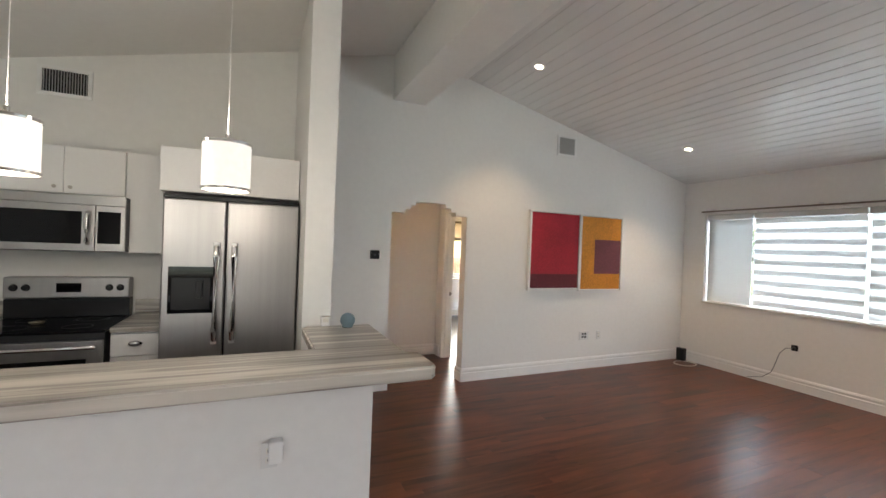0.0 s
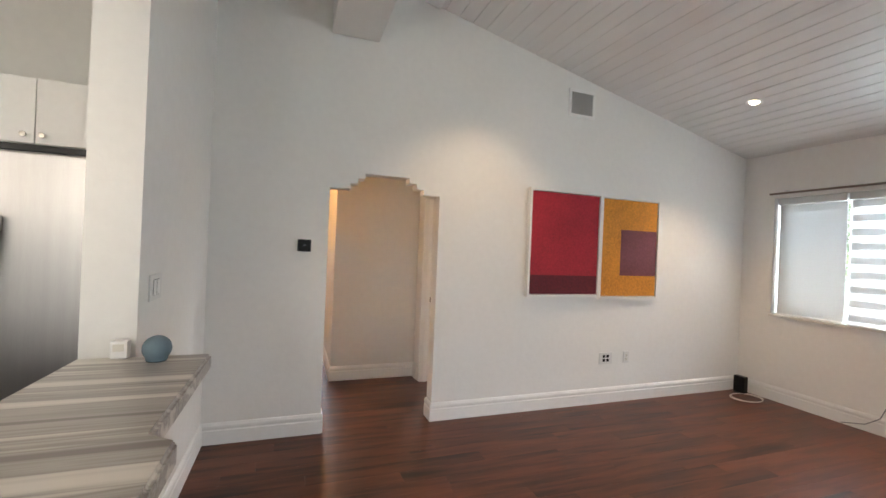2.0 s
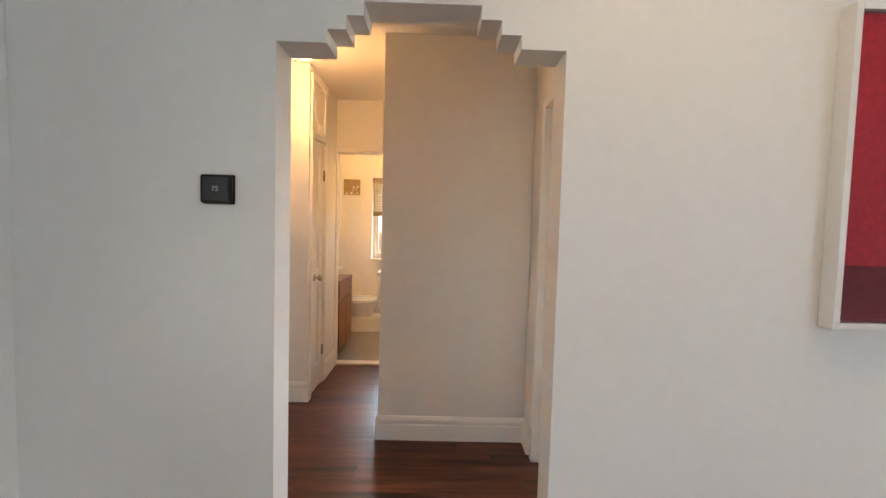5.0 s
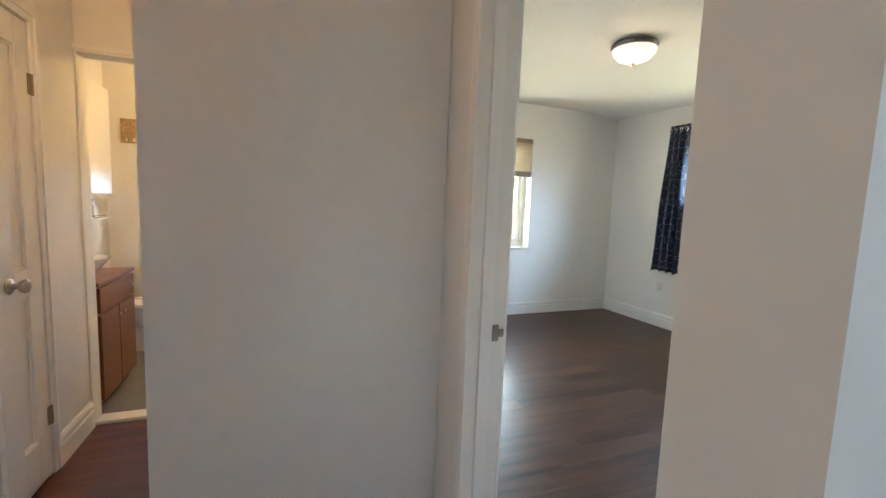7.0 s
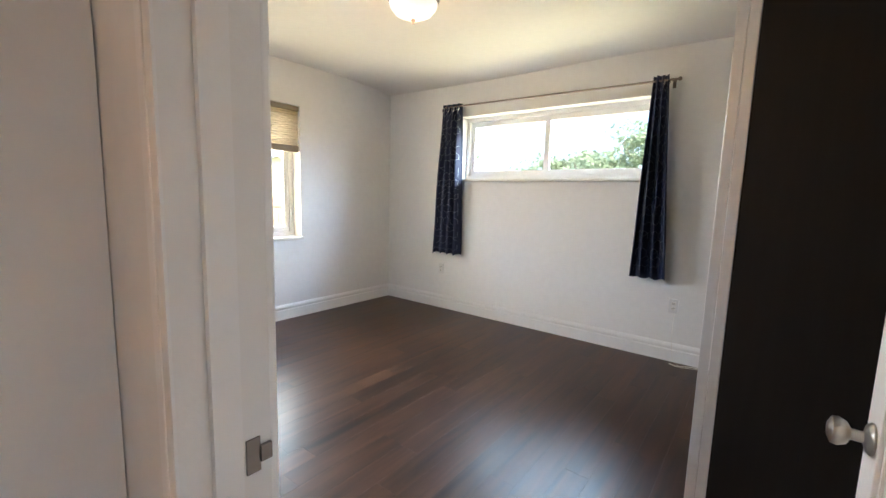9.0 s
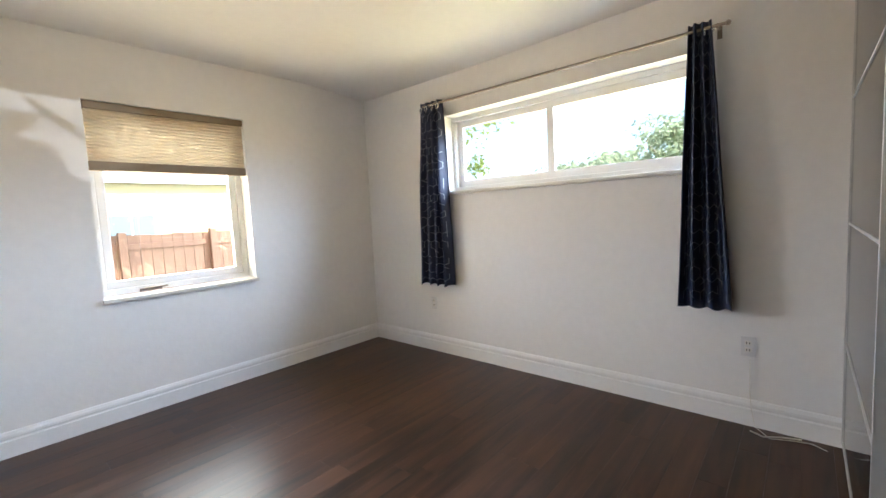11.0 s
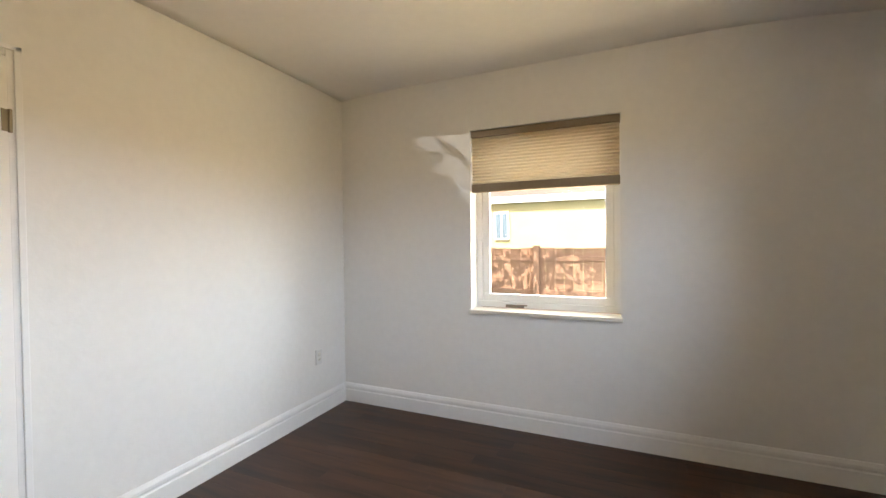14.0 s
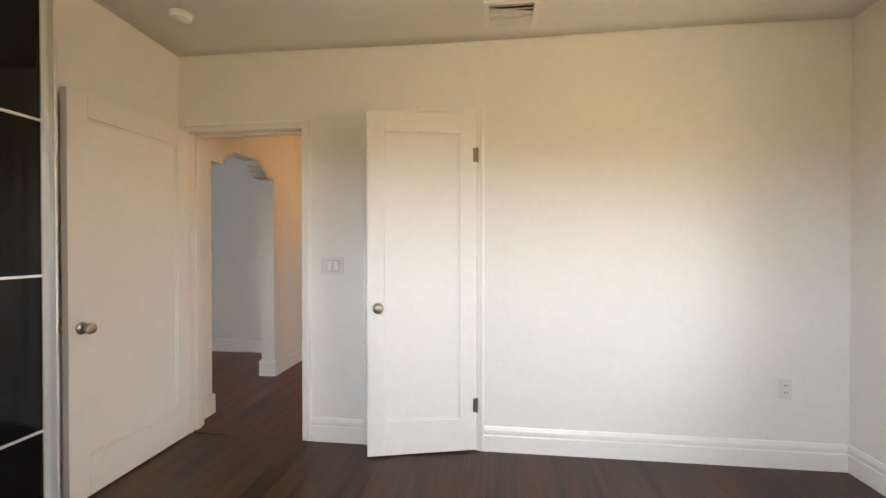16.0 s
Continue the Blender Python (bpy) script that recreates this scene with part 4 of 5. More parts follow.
def thermostat():
    t = thing("thermostat", "square black glass smart thermostat on the wall", "thermostat", (-1.082, -0.001, 1.466))
    part("backplate", boxes((-0.05, 0.05, -0.012, 0, -0.047, 0.047), bevel=0.006), JET, t)
    part("body", boxes((-0.048, 0.048, -0.030, -0.0125, -0.045, 0.045), bevel=0.008), JET, t)
    part("screen", boxes((-0.036, 0.036, -0.0312, -0.0302, -0.032, 0.034)), JET, t, "dark glass screen")
    cu = bpy.data.curves.new("digits", "FONT")
    cu.body, cu.size, cu.align_x, cu.align_y = "75", 0.022, "CENTER", "CENTER"
    ob = new("digits", cu)
    ob.data.materials.append(SILVERLINE)
    ob.parent, ob.matrix_basis = t, pose(0, -0.0318, 0, 90, 0, 0)


thermostat()


def grille(name, label, base, turn, w, h, slats, dark=DARKCASE, flat=False, vertical=True):
    """A louvred air grille standing out along local -y, or hung flat under a ceiling."""
    g = new(name)
    g.matrix_basis = pose(*base, -90 if flat else 0, 0, turn) if not flat else pose(*base, 0, 0, turn) @ pose(0, 0, 0, 90, 0, 0)
    tagged(g, label, "air vent")
    part("backing", boxes((-w + 0.01, w - 0.01, -0.003, 0, -h + 0.01, h - 0.01)), dark, g)
    b = 0.03
    part("grille_frame", boxes((-w, w, -0.014, -0.0005, h - b, h), (-w, w, -0.014, -0.0005, -h, -h + b), (-w, -w + b, -0.014, -0.0005, -h + b, h - b), (w - b, w, -0.014, -0.0005, -h + b, h - b), bevel=0.003), TRIM, g)
    n = slats
    for i in range(n):
        if vertical:
            x = -w + b + (2 * w - 2 * b) * (i + 0.5) / n
            bm = boxes((-0.0012, 0.0012, -0.006, 0.006, -h + b, h - b))
            bm.transform(pose(x, -0.009, 0, 0, 0, 38))
        else:
            z = -h + b + (2 * h - 2 * b) * (i + 0.5) / n
            bm = boxes((-w + b, w - b, -0.006, 0.006, -0.0012, 0.0012))
            bm.transform(pose(0, -0.009, z, 38, 0, 0))
        part("slat", bm, TRIM if flat else ALU, g)
    return g


grille("return_vent", "white square air vent high on the living room wall", (1.435, -0.001, 2.955), 0, 0.155, 0.135, 14)
grille("kitchen_vent", "white framed air vent above the kitchen cabinets", (-3.63, -0.151, 2.745), 0, 0.17, 0.115, 16)
grille("ceiling_vent", "white louvred vent in the bedroom ceiling", (0.575, 2.37, ZB - 0.001), -90, 0.15, 0.15, 7, flat=True, vertical=False)


def smoke_detector():
    s = thing("smoke_detector", "round white smoke detector on the ceiling", "smoke detector", (0.795, 0.53, ZB))
    part("base", lathe([(0, 0), (0.06, 0), (0.06, -0.012), (0, -0.012)], 28), WHITEPLASTIC, s, smooth=True)
    part("cover", lathe([(0.055, -0.0122), (0.052, -0.03), (0.03, -0.038), (0, -0.039)], 28), WHITEPLASTIC, s, smooth=True)


smoke_detector()


def flush_lamp(base, glass, label, power, color=WARM):
    f = thing("ceiling_light", label, "ceiling light", base)
    part("pan", lathe([(0, 0), (0.165, 0), (0.17, -0.012), (0.16, -0.032), (0.13, -0.04), (0, -0.04)], 40), BRONZE, f, "brushed bronze pan", smooth=True)
    part("bowl", lathe([(0.158, -0.034), (0.150, -0.062), (0.12, -0.098), (0.07, -0.120), (0.0, -0.128)], 40), glass, f, "lit frosted glass bowl", smooth=True)
    part("finial", lathe([(0, -0.128), (0.010, -0.130), (0.014, -0.140), (0.006, -0.150), (0.008, -0.158), (0, -0.164)], 16), BRONZE, f, smooth=True)
    lamp("bulb", "POINT", power, pose(base[0], base[1], base[2] - 0.24), color, 0.10)


flush_lamp((2.135, 2.38, ZB), BOWLDAY, "lit frosted glass bowl ceiling light in the bedroom", 0.7)
flush_lamp((-1.30, 1.36, ZH), BOWL, "lit frosted glass bowl ceiling light in the hall", 3.1, (1.0, 0.50, 0.165))
lamp("bath_bulb", "POINT", 5.2, pose(-0.8, 3.4, 2.35), (1, 0.53, 0.16), 0.12)


def downlight(x, y):
    d = new("downlight")
    d.matrix_basis = Matrix.Translation((x, y, east_slope(x) + 0.002)) @ Matrix.Rotation(math.atan(0.227), 4, "Y")
    tagged(d, "small lit recessed downlight in the board ceiling", "recessed light", "recessed lights")
    part("ring", lathe([(0.040, -0.004), (0.060, -0.006), (0.066, -0.001), (0.066, 0.004), (0.040, 0.004)], 32), TRIM, d, "white trim ring", smooth=True)
    part("lens", lathe([(0.0, -0.0035), (0.041, -0.0035)], 32), LED, d, "glowing lens")
    sp = lamp("downlight_beam", "SPOT", 13, Matrix.Translation((x, y, east_slope(x) - 0.03)), (1.0, 0.72, 0.44), 0.04)
    sp.data.spot_size, sp.data.spot_blend = radians(95), 0.7


# the pair at y = -3.1 is added out of view
for x, y in ((0.35, -0.82), (2.70, -0.79), (0.35, -3.1), (2.70, -3.1)):
    downlight(x, y)


def pendant(x, y):
    top = west_slope(x)
    p = thing("pendant_lamp", "lit white drum pendant lamp with chrome rings on a cord", "pendant lamp", (x, y, 1.795), group="pendants over the bar")
    bm = lathe([(0.100, 0.004), (0.100, 0.212)], 40)
    part("shade", bm, DRUM, p, "glowing white drum shade", smooth=True)
    for z in (0.0, 0.204):
        part("ring", lathe([(0.0985, z), (0.1035, z), (0.1035, z + 0.012), (0.0985, z + 0.012), (0.0985, z)], 40), CHROME, p, "chrome ring", smooth=True)
    part("diffuser", lathe([(0, 0.010), (0.098, 0.010)], 40), DRUM, p)
    part("socket", cyl(bmesh.new(), (0, 0, 0.175), (0, 0, 0.255), 0.010), CHROME, p, smooth=True)
    part("cord", cyl(bmesh.new(), (0, 0, 0.255), (0, 0, top - 1.795), 0.0016, seg=8), WHITEPLASTIC, p)
    part("canopy", lathe([(0, top - 1.795 - 0.03), (0.055, top - 1.795 - 0.028), (0.06, top - 1.795), (0, top - 1.795 + 0.015)], 24), CHROME, p, smooth=True)
    for a in (0, 120, 240):
        part("spoke", cyl(bmesh.new(), (0, 0, 0.210), (0.099 * math.cos(radians(a)), 0.099 * math.sin(radians(a)), 0.210), 0.0015, seg=6), CHROME, p)
    lamp("pendant_bulb", "POINT", 1.2, pose(x, y, 1.75), (1, 0.9, 0.75), 0.05)
    # second point lamp added above the shade to brighten the upper kitchen
    lamp("pendant_top_fill", "POINT", 1.4, pose(x, y, 2.10), (1, 0.9, 0.75), 0.05)


pendant(-2.36, -2.2)
pendant(-3.11, -2.2)


# ---- paintings ----
def painting(x0, x1, z0, z1, fields, label, depth=0.05):
    p = thing("painting", label, "painting", ((x0 + x1) / 2, -0.002, z0))
    hx, h, b = (x1 - x0) / 2, z1 - z0, 0.022
    part("frame", boxes((-hx, -hx + b, -depth, 0, 0, h), (hx - b, hx, -depth, 0, 0, h), (-hx + b, hx - b, -depth, 0, 0, b), (-hx + b, hx - b, -depth, 0, h - b, h), bevel=0.002), FRAMEWHITE, p, "white wooden float frame")
    part("canvas", boxes((-hx + b + 0.006, hx - b - 0.006, -depth + 0.012, -0.004, b + 0.006, h - b - 0.006)), fields[0], p)
    for mat, a, c, d, e in fields[1:]:
        part("colour_field", boxes((-hx + a, -hx + c, -depth + 0.0105, -depth + 0.0118, d, e)), mat, p)


painting(0.875, 1.69, 1.075, 2.09, [RED_PAINT, (DARKRED, 0.029, 0.786, 0.029, 0.205)], "red abstract canvas with a maroon band, in a white frame", 0.055)
painting(1.70, 2.46, 1.055, 2.085, [ORANGE, (PLUM, 0.26, 0.731, 0.235, 0.70)], "ochre abstract canvas with a plum square, in a white frame", 0.04)

# ---- kitchen ----
def breakfast_bar():
    base = thing("bar_wall", "white plastered knee wall under the breakfast bar", "half wall", (-3.3, -2.22, 0))
    part("wall_run", boxes((-2.1, 1.635, -0.08, 0.08, 0, 0.935), bevel=0.006), WALL, base)
    part("wall_leg", boxes((1.45, 1.608, 0.081, 0.83, 0, 0.935), bevel=0.004), WALL, base)
    top = thing("bar_counter", "grey and cream striped laminate breakfast bar counter", "counter", (-3.0, -2.2, 0.957))
    bm = prism([(-2.4, -0.308), (1.570, -0.308), (1.600, -0.27), (1.600, -0.03), (1.535, 0.02), (1.535, 0.80), (1.070, 0.80), (1.070, 0.18), (-2.4, 0.18)], 2, -0.020, 0.045)
    bmesh.ops.bevel(bm, geom=[e for e in bm.edges], offset=0.010, segments=3, affect="EDGES")
    part("counter_top", bm, STRIPE, top, smooth=True)


breakfast_bar()


def fridge():
    x0, x1, yf, h = -2.81, -1.945, -1.03, 1.838
    f = thing("refrigerator", "stainless steel side-by-side refrigerator with a black dispenser", "refrigerator", ((x0 + x1) / 2, -0.62, 0))
    hx, c = (x1 - x0) / 2, (x0 + x1) / 2
    y = yf + 0.62
    part("body", boxes((-hx + 0.005, hx - 0.005, y + 0.085, 0.44, 0.02, h + 0.02), bevel=0.006), DARKCASE, f, "dark grey case")
    part("top_cover", boxes((-hx, hx, y + 0.01, y + 0.12, h + 0.001, h + 0.032), bevel=0.005), BLACK, f, "black hinge cover")
    split = -2.425 - c
    dl = part("door", boxes((-hx, split - 0.005, y, y + 0.08, 0.09, h), bevel=0.012), STEEL, f, "stainless freezer door")
    dr = part("door", boxes((split + 0.005, hx, y, y + 0.08, 0.09, h), bevel=0.012), STEEL, f, "stainless door")
    for d, hxp in ((dl, split - 0.055), (dr, split + 0.055)):
        pts = [(hxp, y - 0.002, 0.86), (hxp, y - 0.045, 0.875), (hxp, y - 0.055, 0.93), (hxp, y - 0.055, 1.45), (hxp, y - 0.045, 1.515), (hxp, y - 0.002, 1.53)]
        part("handle", tube(pts, 0.019, 14), CHROME, d, "long vertical polished steel handle", smooth=True)
        for z in (0.875, 1.515):
            part("handle_mount", boxes((hxp - 0.02, hxp + 0.02, y - 0.05, y - 0.001, z - 0.035, z + 0.035), bevel=0.01), ALU, d)
    a, b = -2.765 - c, -2.495 - c
    dp = part("dispenser", boxes((a, b, y - 0.012, y - 0.0005, 1.30, 1.375), (a, a + 0.02, y - 0.012, y - 0.0005, 1.055, 1.30), (b - 0.02, b, y - 0.012, y - 0.0005, 1.055, 1.30), (a + 0.02, b - 0.02, y - 0.012, y - 0.0005, 1.055, 1.08), bevel=0.003), BLACKGLASS, dl, "black water and ice dispenser")
    part("recess", boxes((a + 0.02, b - 0.02, y - 0.004, y - 0.0008, 1.08, 1.30)), BLACK, dp)
    part("spout", boxes((-2.60 - c, -2.56 - c, y - 0.03, y - 0.004, 1.16, 1.28), bevel=0.006), DARKCASE, dp)
    part("kick_plate", boxes((-hx + 0.02, hx - 0.02, y + 0.09, y + 0.11, 0.01, 0.085)), BLACK, f)


fridge()


def cabinet(name, label, x0, x1, y0, yf, z0, z1, doors, pulls=(), group="", cat="cabinet"):
    """A white cabinet with slab doors. doors: (x0, x1, z0, z1); pulls: (x, z, kind)."""
    c = thing(name, label, cat, ((x0 + x1) / 2, (y0 + yf) / 2, z0), group=group)
    o = Vector(((x0 + x1) / 2, (y0 + yf) / 2, z0))
    part("body", boxes((x0 - o.x, x1 - o.x, yf + 0.02 - o.y, y0 - o.y, 0, z1 - z0), bevel=0.002), CABINET, c)
    for i, (a, b, d, e) in enumerate(doors):
        dr = part("door" if not (pulls and pulls[i][2] == "cup") else "drawer", boxes((a - o.x + 0.002, b - o.x - 0.002, yf - o.y, yf + 0.0195 - o.y, d - o.z + 0.002, e - o.z - 0.002), bevel=0.003), CABINET, c)
        if i < len(pulls):
            px, pz, kind = pulls[i]
            if kind == "knob":
                part("knob", lathe([(0, 0), (0.006, 0), (0.006, 0.012), (0.013, 0.018), (0.012, 0.026), (0, 0.028)], 14, pose(px - o.x, yf - o.y, pz - o.z, 90, 0, 0)), NICKEL, dr, "small metal knob", smooth=True)
            else:
                m = pose(px - o.x, yf - o.y - 0.001, pz - o.z)
                bm = bmesh.new()
                bmesh.ops.create_uvsphere(bm, u_segments=18, v_segments=10, radius=1)
                bmesh.ops.delete(bm, geom=[v for v in bm.verts if v.co.y > 0.01 or v.co.z < -0.35], context="VERTS")
                bm.transform(m @ Matrix.Diagonal((0.045, 0.024, 0.022, 1)))
                part("cup_pull", bm, CHROME, dr, "chrome cup pull", smooth=True)
    return c


cabinet("upper_cabinet", "white slab-door upper cabinet above the microwave", -3.88, -3.15, -0.151, -0.48, 1.86, 2.20, [(-3.88, -3.515, 1.86, 2.20), (-3.515, -3.15, 1.86, 2.20)], [(-3.56, 1.905, "knob"), (-3.47, 1.905, "knob")], "upper cabinets")
cabinet("upper_cabinet", "narrow white upper cabinet beside the refrigerator", -3.146, -2.87, -0.151, -0.48, 1.44, 2.20, [(-3.146, -2.87, 1.44, 2.20)], [(-3.115, 1.475, "knob")], "upper cabinets")
cabinet("upper_cabinet", "white upper cabinet over the refrigerator", -2.866, -1.935, -0.151, -0.86, 1.90, 2.215, [(-2.866, -2.335, 1.90, 2.215), (-2.335, -1.935, 1.90, 2.215)], [(-2.37, 1.94, "knob"), (-2.30, 1.94, "knob")], "upper cabinets")
cabinet("upper_cabinet", "white slab-door upper cabinet at the kitchen corner", -4.65, -3.884, -0.151, -0.48, 1.44, 2.20, [(-4.65, -4.27, 1.44, 2.20), (-4.27, -3.884, 1.44, 2.20)], [(-4.30, 1.475, "knob"), (-4.24, 1.475, "knob")], "upper cabinets")
cabinet("base_cabinet", "narrow white base cabinet with cup-pull drawers", -3.13, -2.84, -0.151, -0.80, 0.0, 0.895, [(-3.13, -2.84, 0.73, 0.885), (-3.13, -2.84, 0.40, 0.725), (-3.13, -2.84, 0.10, 0.395)], [(-2.985, 0.815, "cup"), (-2.985, 0.62, "cup"), (-2.985, 0.30, "cup")])
ct = thing("worktop", "grey striped laminate worktop with a low backsplash", "worktop", (-2.985, -0.48, 0.897))
part("counter_top", boxes((-0.145, 0.148, -0.34, 0.327, 0, 0.038), bevel=0.006), STRIPE, ct)
part("backsplash", boxes((-0.145, 0.148, 0.305, 0.327, 0.039, 0.15), bevel=0.004), STRIPE, ct)
cabinet("base_cabinet", "white base cabinet beside the stove", -4.65, -3.93, -0.151, -0.80, 0.0, 0.895, [(-4.65, -4.29, 0.10, 0.885), (-4.29, -3.93, 0.10, 0.885)], [(-4.33, 0.8, "knob"), (-4.25, 0.8, "knob")])
ct = thing("worktop", "grey striped laminate worktop beside the stove", "worktop", (-4.29, -0.48, 0.897))
part("counter_top", boxes((-0.36, 0.358, -0.34, 0.327, 0, 0.038), bevel=0.006), STRIPE, ct)
part("backsplash", boxes((-0.36, 0.358, 0.305, 0.327, 0.039, 0.15), bevel=0.004), STRIPE, ct)


def microwave():
    m = thing("microwave", "stainless over-the-range microwave with a black window", "microwave", (-3.495, -0.38, 1.445))
    part("body", boxes((-0.38, 0.38, -0.19, 0.228, 0, 0.405), bevel=0.006), DARKCASE, m)
    part("top_grille", boxes((-0.38, 0.38, -0.215, -0.191, 0.335, 0.405), bevel=0.003), STEEL, m)
    d = part("door", boxes((-0.38, 0.205, -0.225, -0.191, 0.004, 0.333), bevel=0.004), STEEL, m, "stainless door")
    part("window", boxes((-0.34, 0.13, -0.2275, -0.2255, 0.055, 0.285), bevel=0.0005), BLACKGLASS, d, "black glass window")
    part("handle", tube([(0.168, -0.226, 0.06), (0.168, -0.262, 0.075), (0.168, -0.268, 0.16), (0.168, -0.262, 0.27), (0.168, -0.226, 0.285)], 0.014, 10), CHROME, d, "curved steel handle", smooth=True)
    p = part("control_panel", boxes((0.207, 0.38, -0.222, -0.191, 0.004, 0.333), bevel=0.004), STEEL, m)
    part("display", boxes((0.222, 0.355, -0.2245, -0.2225, 0.06, 0.29)), BLACKGLASS, p, "black touch panel")


microwave()


def stove():
    s = thing("stove", "stainless electric range with a black glass cooktop", "stove", (-3.53, -0.50, 0))
    part("body", boxes((-0.378, 0.378, -0.32, 0.33, 0.03, 0.905), bevel=0.004), DARKCASE, s)
    part("cooktop", boxes((-0.38, 0.38, -0.335, 0.335, 0.906, 0.925), bevel=0.004), BLACKGLASS, s, "black glass cooktop")
    for x, y, r in ((-0.18, -0.16, 0.10), (0.18, -0.16, 0.085), (-0.18, 0.14, 0.085), (0.18, 0.14, 0.10)):
        part("burner_mark", lathe([(r - 0.004, 0.9255), (r, 0.9255)], 36, pose(x, y, 0)), DARKCASE, s)
    part("riser", boxes((-0.38, 0.38, 0.24, 0.336, 0.926, 1.07), bevel=0.004), BLACK, s, "black back panel")
    b = part("control_panel", boxes((-0.38, 0.38, 0.225, 0.336, 1.072, 1.235), bevel=0.012), STEEL, s, "stainless control panel")
    part("display", boxes((-0.075, 0.075, 0.2225, 0.2245, 1.12, 1.19)), BLACKGLASS, b)
    for x in (-0.32, -0.25, 0.25, 0.32):
        part("dial", lathe([(0, 0.028), (0.018, 0.026), (0.022, 0.004), (0.026, 0.0)], 20, pose(x, 0.2245, 1.155, 90, 0, 0)), BLACK, b, "black dial", smooth=True)
    d = part("oven_door", boxes((-0.375, 0.375, -0.362, -0.321, 0.22, 0.86), bevel=0.006), STEEL, s, "stainless oven door")
    part("window", boxes((-0.29, 0.29, -0.3645, -0.3625, 0.36, 0.74)), BLACKGLASS, d, "black oven window")
    part("handle", tube([(-0.34, -0.363, 0.82), (-0.34, -0.405, 0.825), (-0.30, -0.412, 0.825), (0.30, -0.412, 0.825), (0.34, -0.405, 0.825), (0.34, -0.363, 0.82)], 0.013, 10), CHROME, d, "steel handle bar", smooth=True)
    part("drawer", boxes((-0.375, 0.375, -0.36, -0.321, 0.05, 0.215), bevel=0.006), STEEL, s)
    rest = thing("spoon_rest", "small tan spoon rest on the cooktop", "spoon rest", (-3.62, -0.52, 0.926))
    part("dish", lathe([(0, 0.003), (0.03, 0.003), (0.045, 0.014), (0.047, 0.012), (0.032, 0.0), (0, 0.0)], 20), TAN, rest, smooth=True)


stove()


def speaker():
    e = thing("smart_speaker", "blue-grey cloth ball-shaped smart speaker on the bar", "smart speaker", (-1.642, -1.485, 1.003))
    prof = [(0, 0.0), (0.03, 0.0), (0.036, 0.004)] + [(0.05 * math.sin(radians(a)), 0.048 - 0.05 * math.cos(radians(a))) for a in range(50, 180, 10)] + [(0, 0.098)]
    part("ball", lathe(prof, 32), ECHO, e, smooth=True)
    part("foot", lathe([(0, 0.0), (0.034, 0.0), (0.034, 0.003), (0, 0.003)], 24), DARKCASE, e)
    w = thing("alarm_sensor", "small white alarm sensor box on the bar", "alarm sensor", (-1.782, -1.42, 1.003))
    part("body", boxes((-0.03, 0.03, -0.022, 0.022, 0, 0.07), bevel=0.008), WHITEPLASTIC, w)
    part("lens", boxes((-0.018, 0.018, -0.0235, -0.0215, 0.03, 0.058), bevel=0.0006), CREAM, w)


speaker()


# ---- living room corner ----
def modem():
    m = thing("router", "small upright black router standing on the floor", "router", (3.62, -0.15, 0.012))
    part("body", boxes((-0.035, 0.035, -0.06, 0.06, 0.006, 0.19), bevel=0.012), BLACK, m)
    part("base", boxes((-0.05, 0.05, -0.05, 0.05, 0, 0.008), bevel=0.003), BLACK, m)
    c = thing("cable", "white cable coiled on the floor beside the router", "cable", (3.5, -0.3, 0.012))
    pts = []
    for i in range(60):
        a = i * 0.22
        pts.append((0.16 * math.cos(a) * (1 + 0.1 * math.sin(a * 0.6)), 0.13 * math.sin(a), 0.005 + 0.003 * (i / 60)))
    pts.append((0.12, 0.16, 0.008))
    part("cord", tube(pts, 0.0045, 6), CREAM, c, smooth=True)


modem()
GREYCORD = material("grey_cord", (0.22, 0.22, 0.23), 0.5, vary=0.05)
jack = thing("cable_jack", "black cable plug in a wall socket under the window", "cable jack", (XE - 0.001, -1.50, 0.51))
part("plate", boxes((-0.006, 0, -0.035, 0.035, -0.035, 0.035), bevel=0.002), BLACK, jack)
part("plug", boxes((-0.05, -0.0065, -0.018, 0.018, -0.014, 0.014), bevel=0.006), BLACK, jack)
part("cord", tube([(-0.05, 0.0, 0.0), (-0.075, 0.06, -0.01), (-0.06, 0.13, -0.09), (-0.045, 0.18, -0.24), (-0.03, 0.23, -0.36), (-0.05, 0.32, -0.44), (-0.04, 0.5, -0.495)], 0.0045, 6), GREYCORD, jack, "thin grey cable", smooth=True)

bc = thing("floor_cable", "loose white cables along the bedroom baseboard", "cable", (3.724, 0.825, 0.001))
part("cord", tube([(0.095, 0.13, 0.40), (0.09, 0.13, 0.2), (0.085, 0.12, 0.10), (0.05, 0.10, 0.02), (-0.02, 0.03, 0.006), (0.02, -0.06, 0.006), (0.04, -0.14, 0.006), (0.0, -0.20, 0.006)], 0.0022, 6), CREAM, bc, smooth=True)
part("cord", tube([(0.06, -0.10, 0.005), (0.0, -0.02, 0.02), (-0.03, 0.06, 0.012), (0.02, 0.12, 0.005)], 0.004, 6), CREAM, bc, smooth=True)


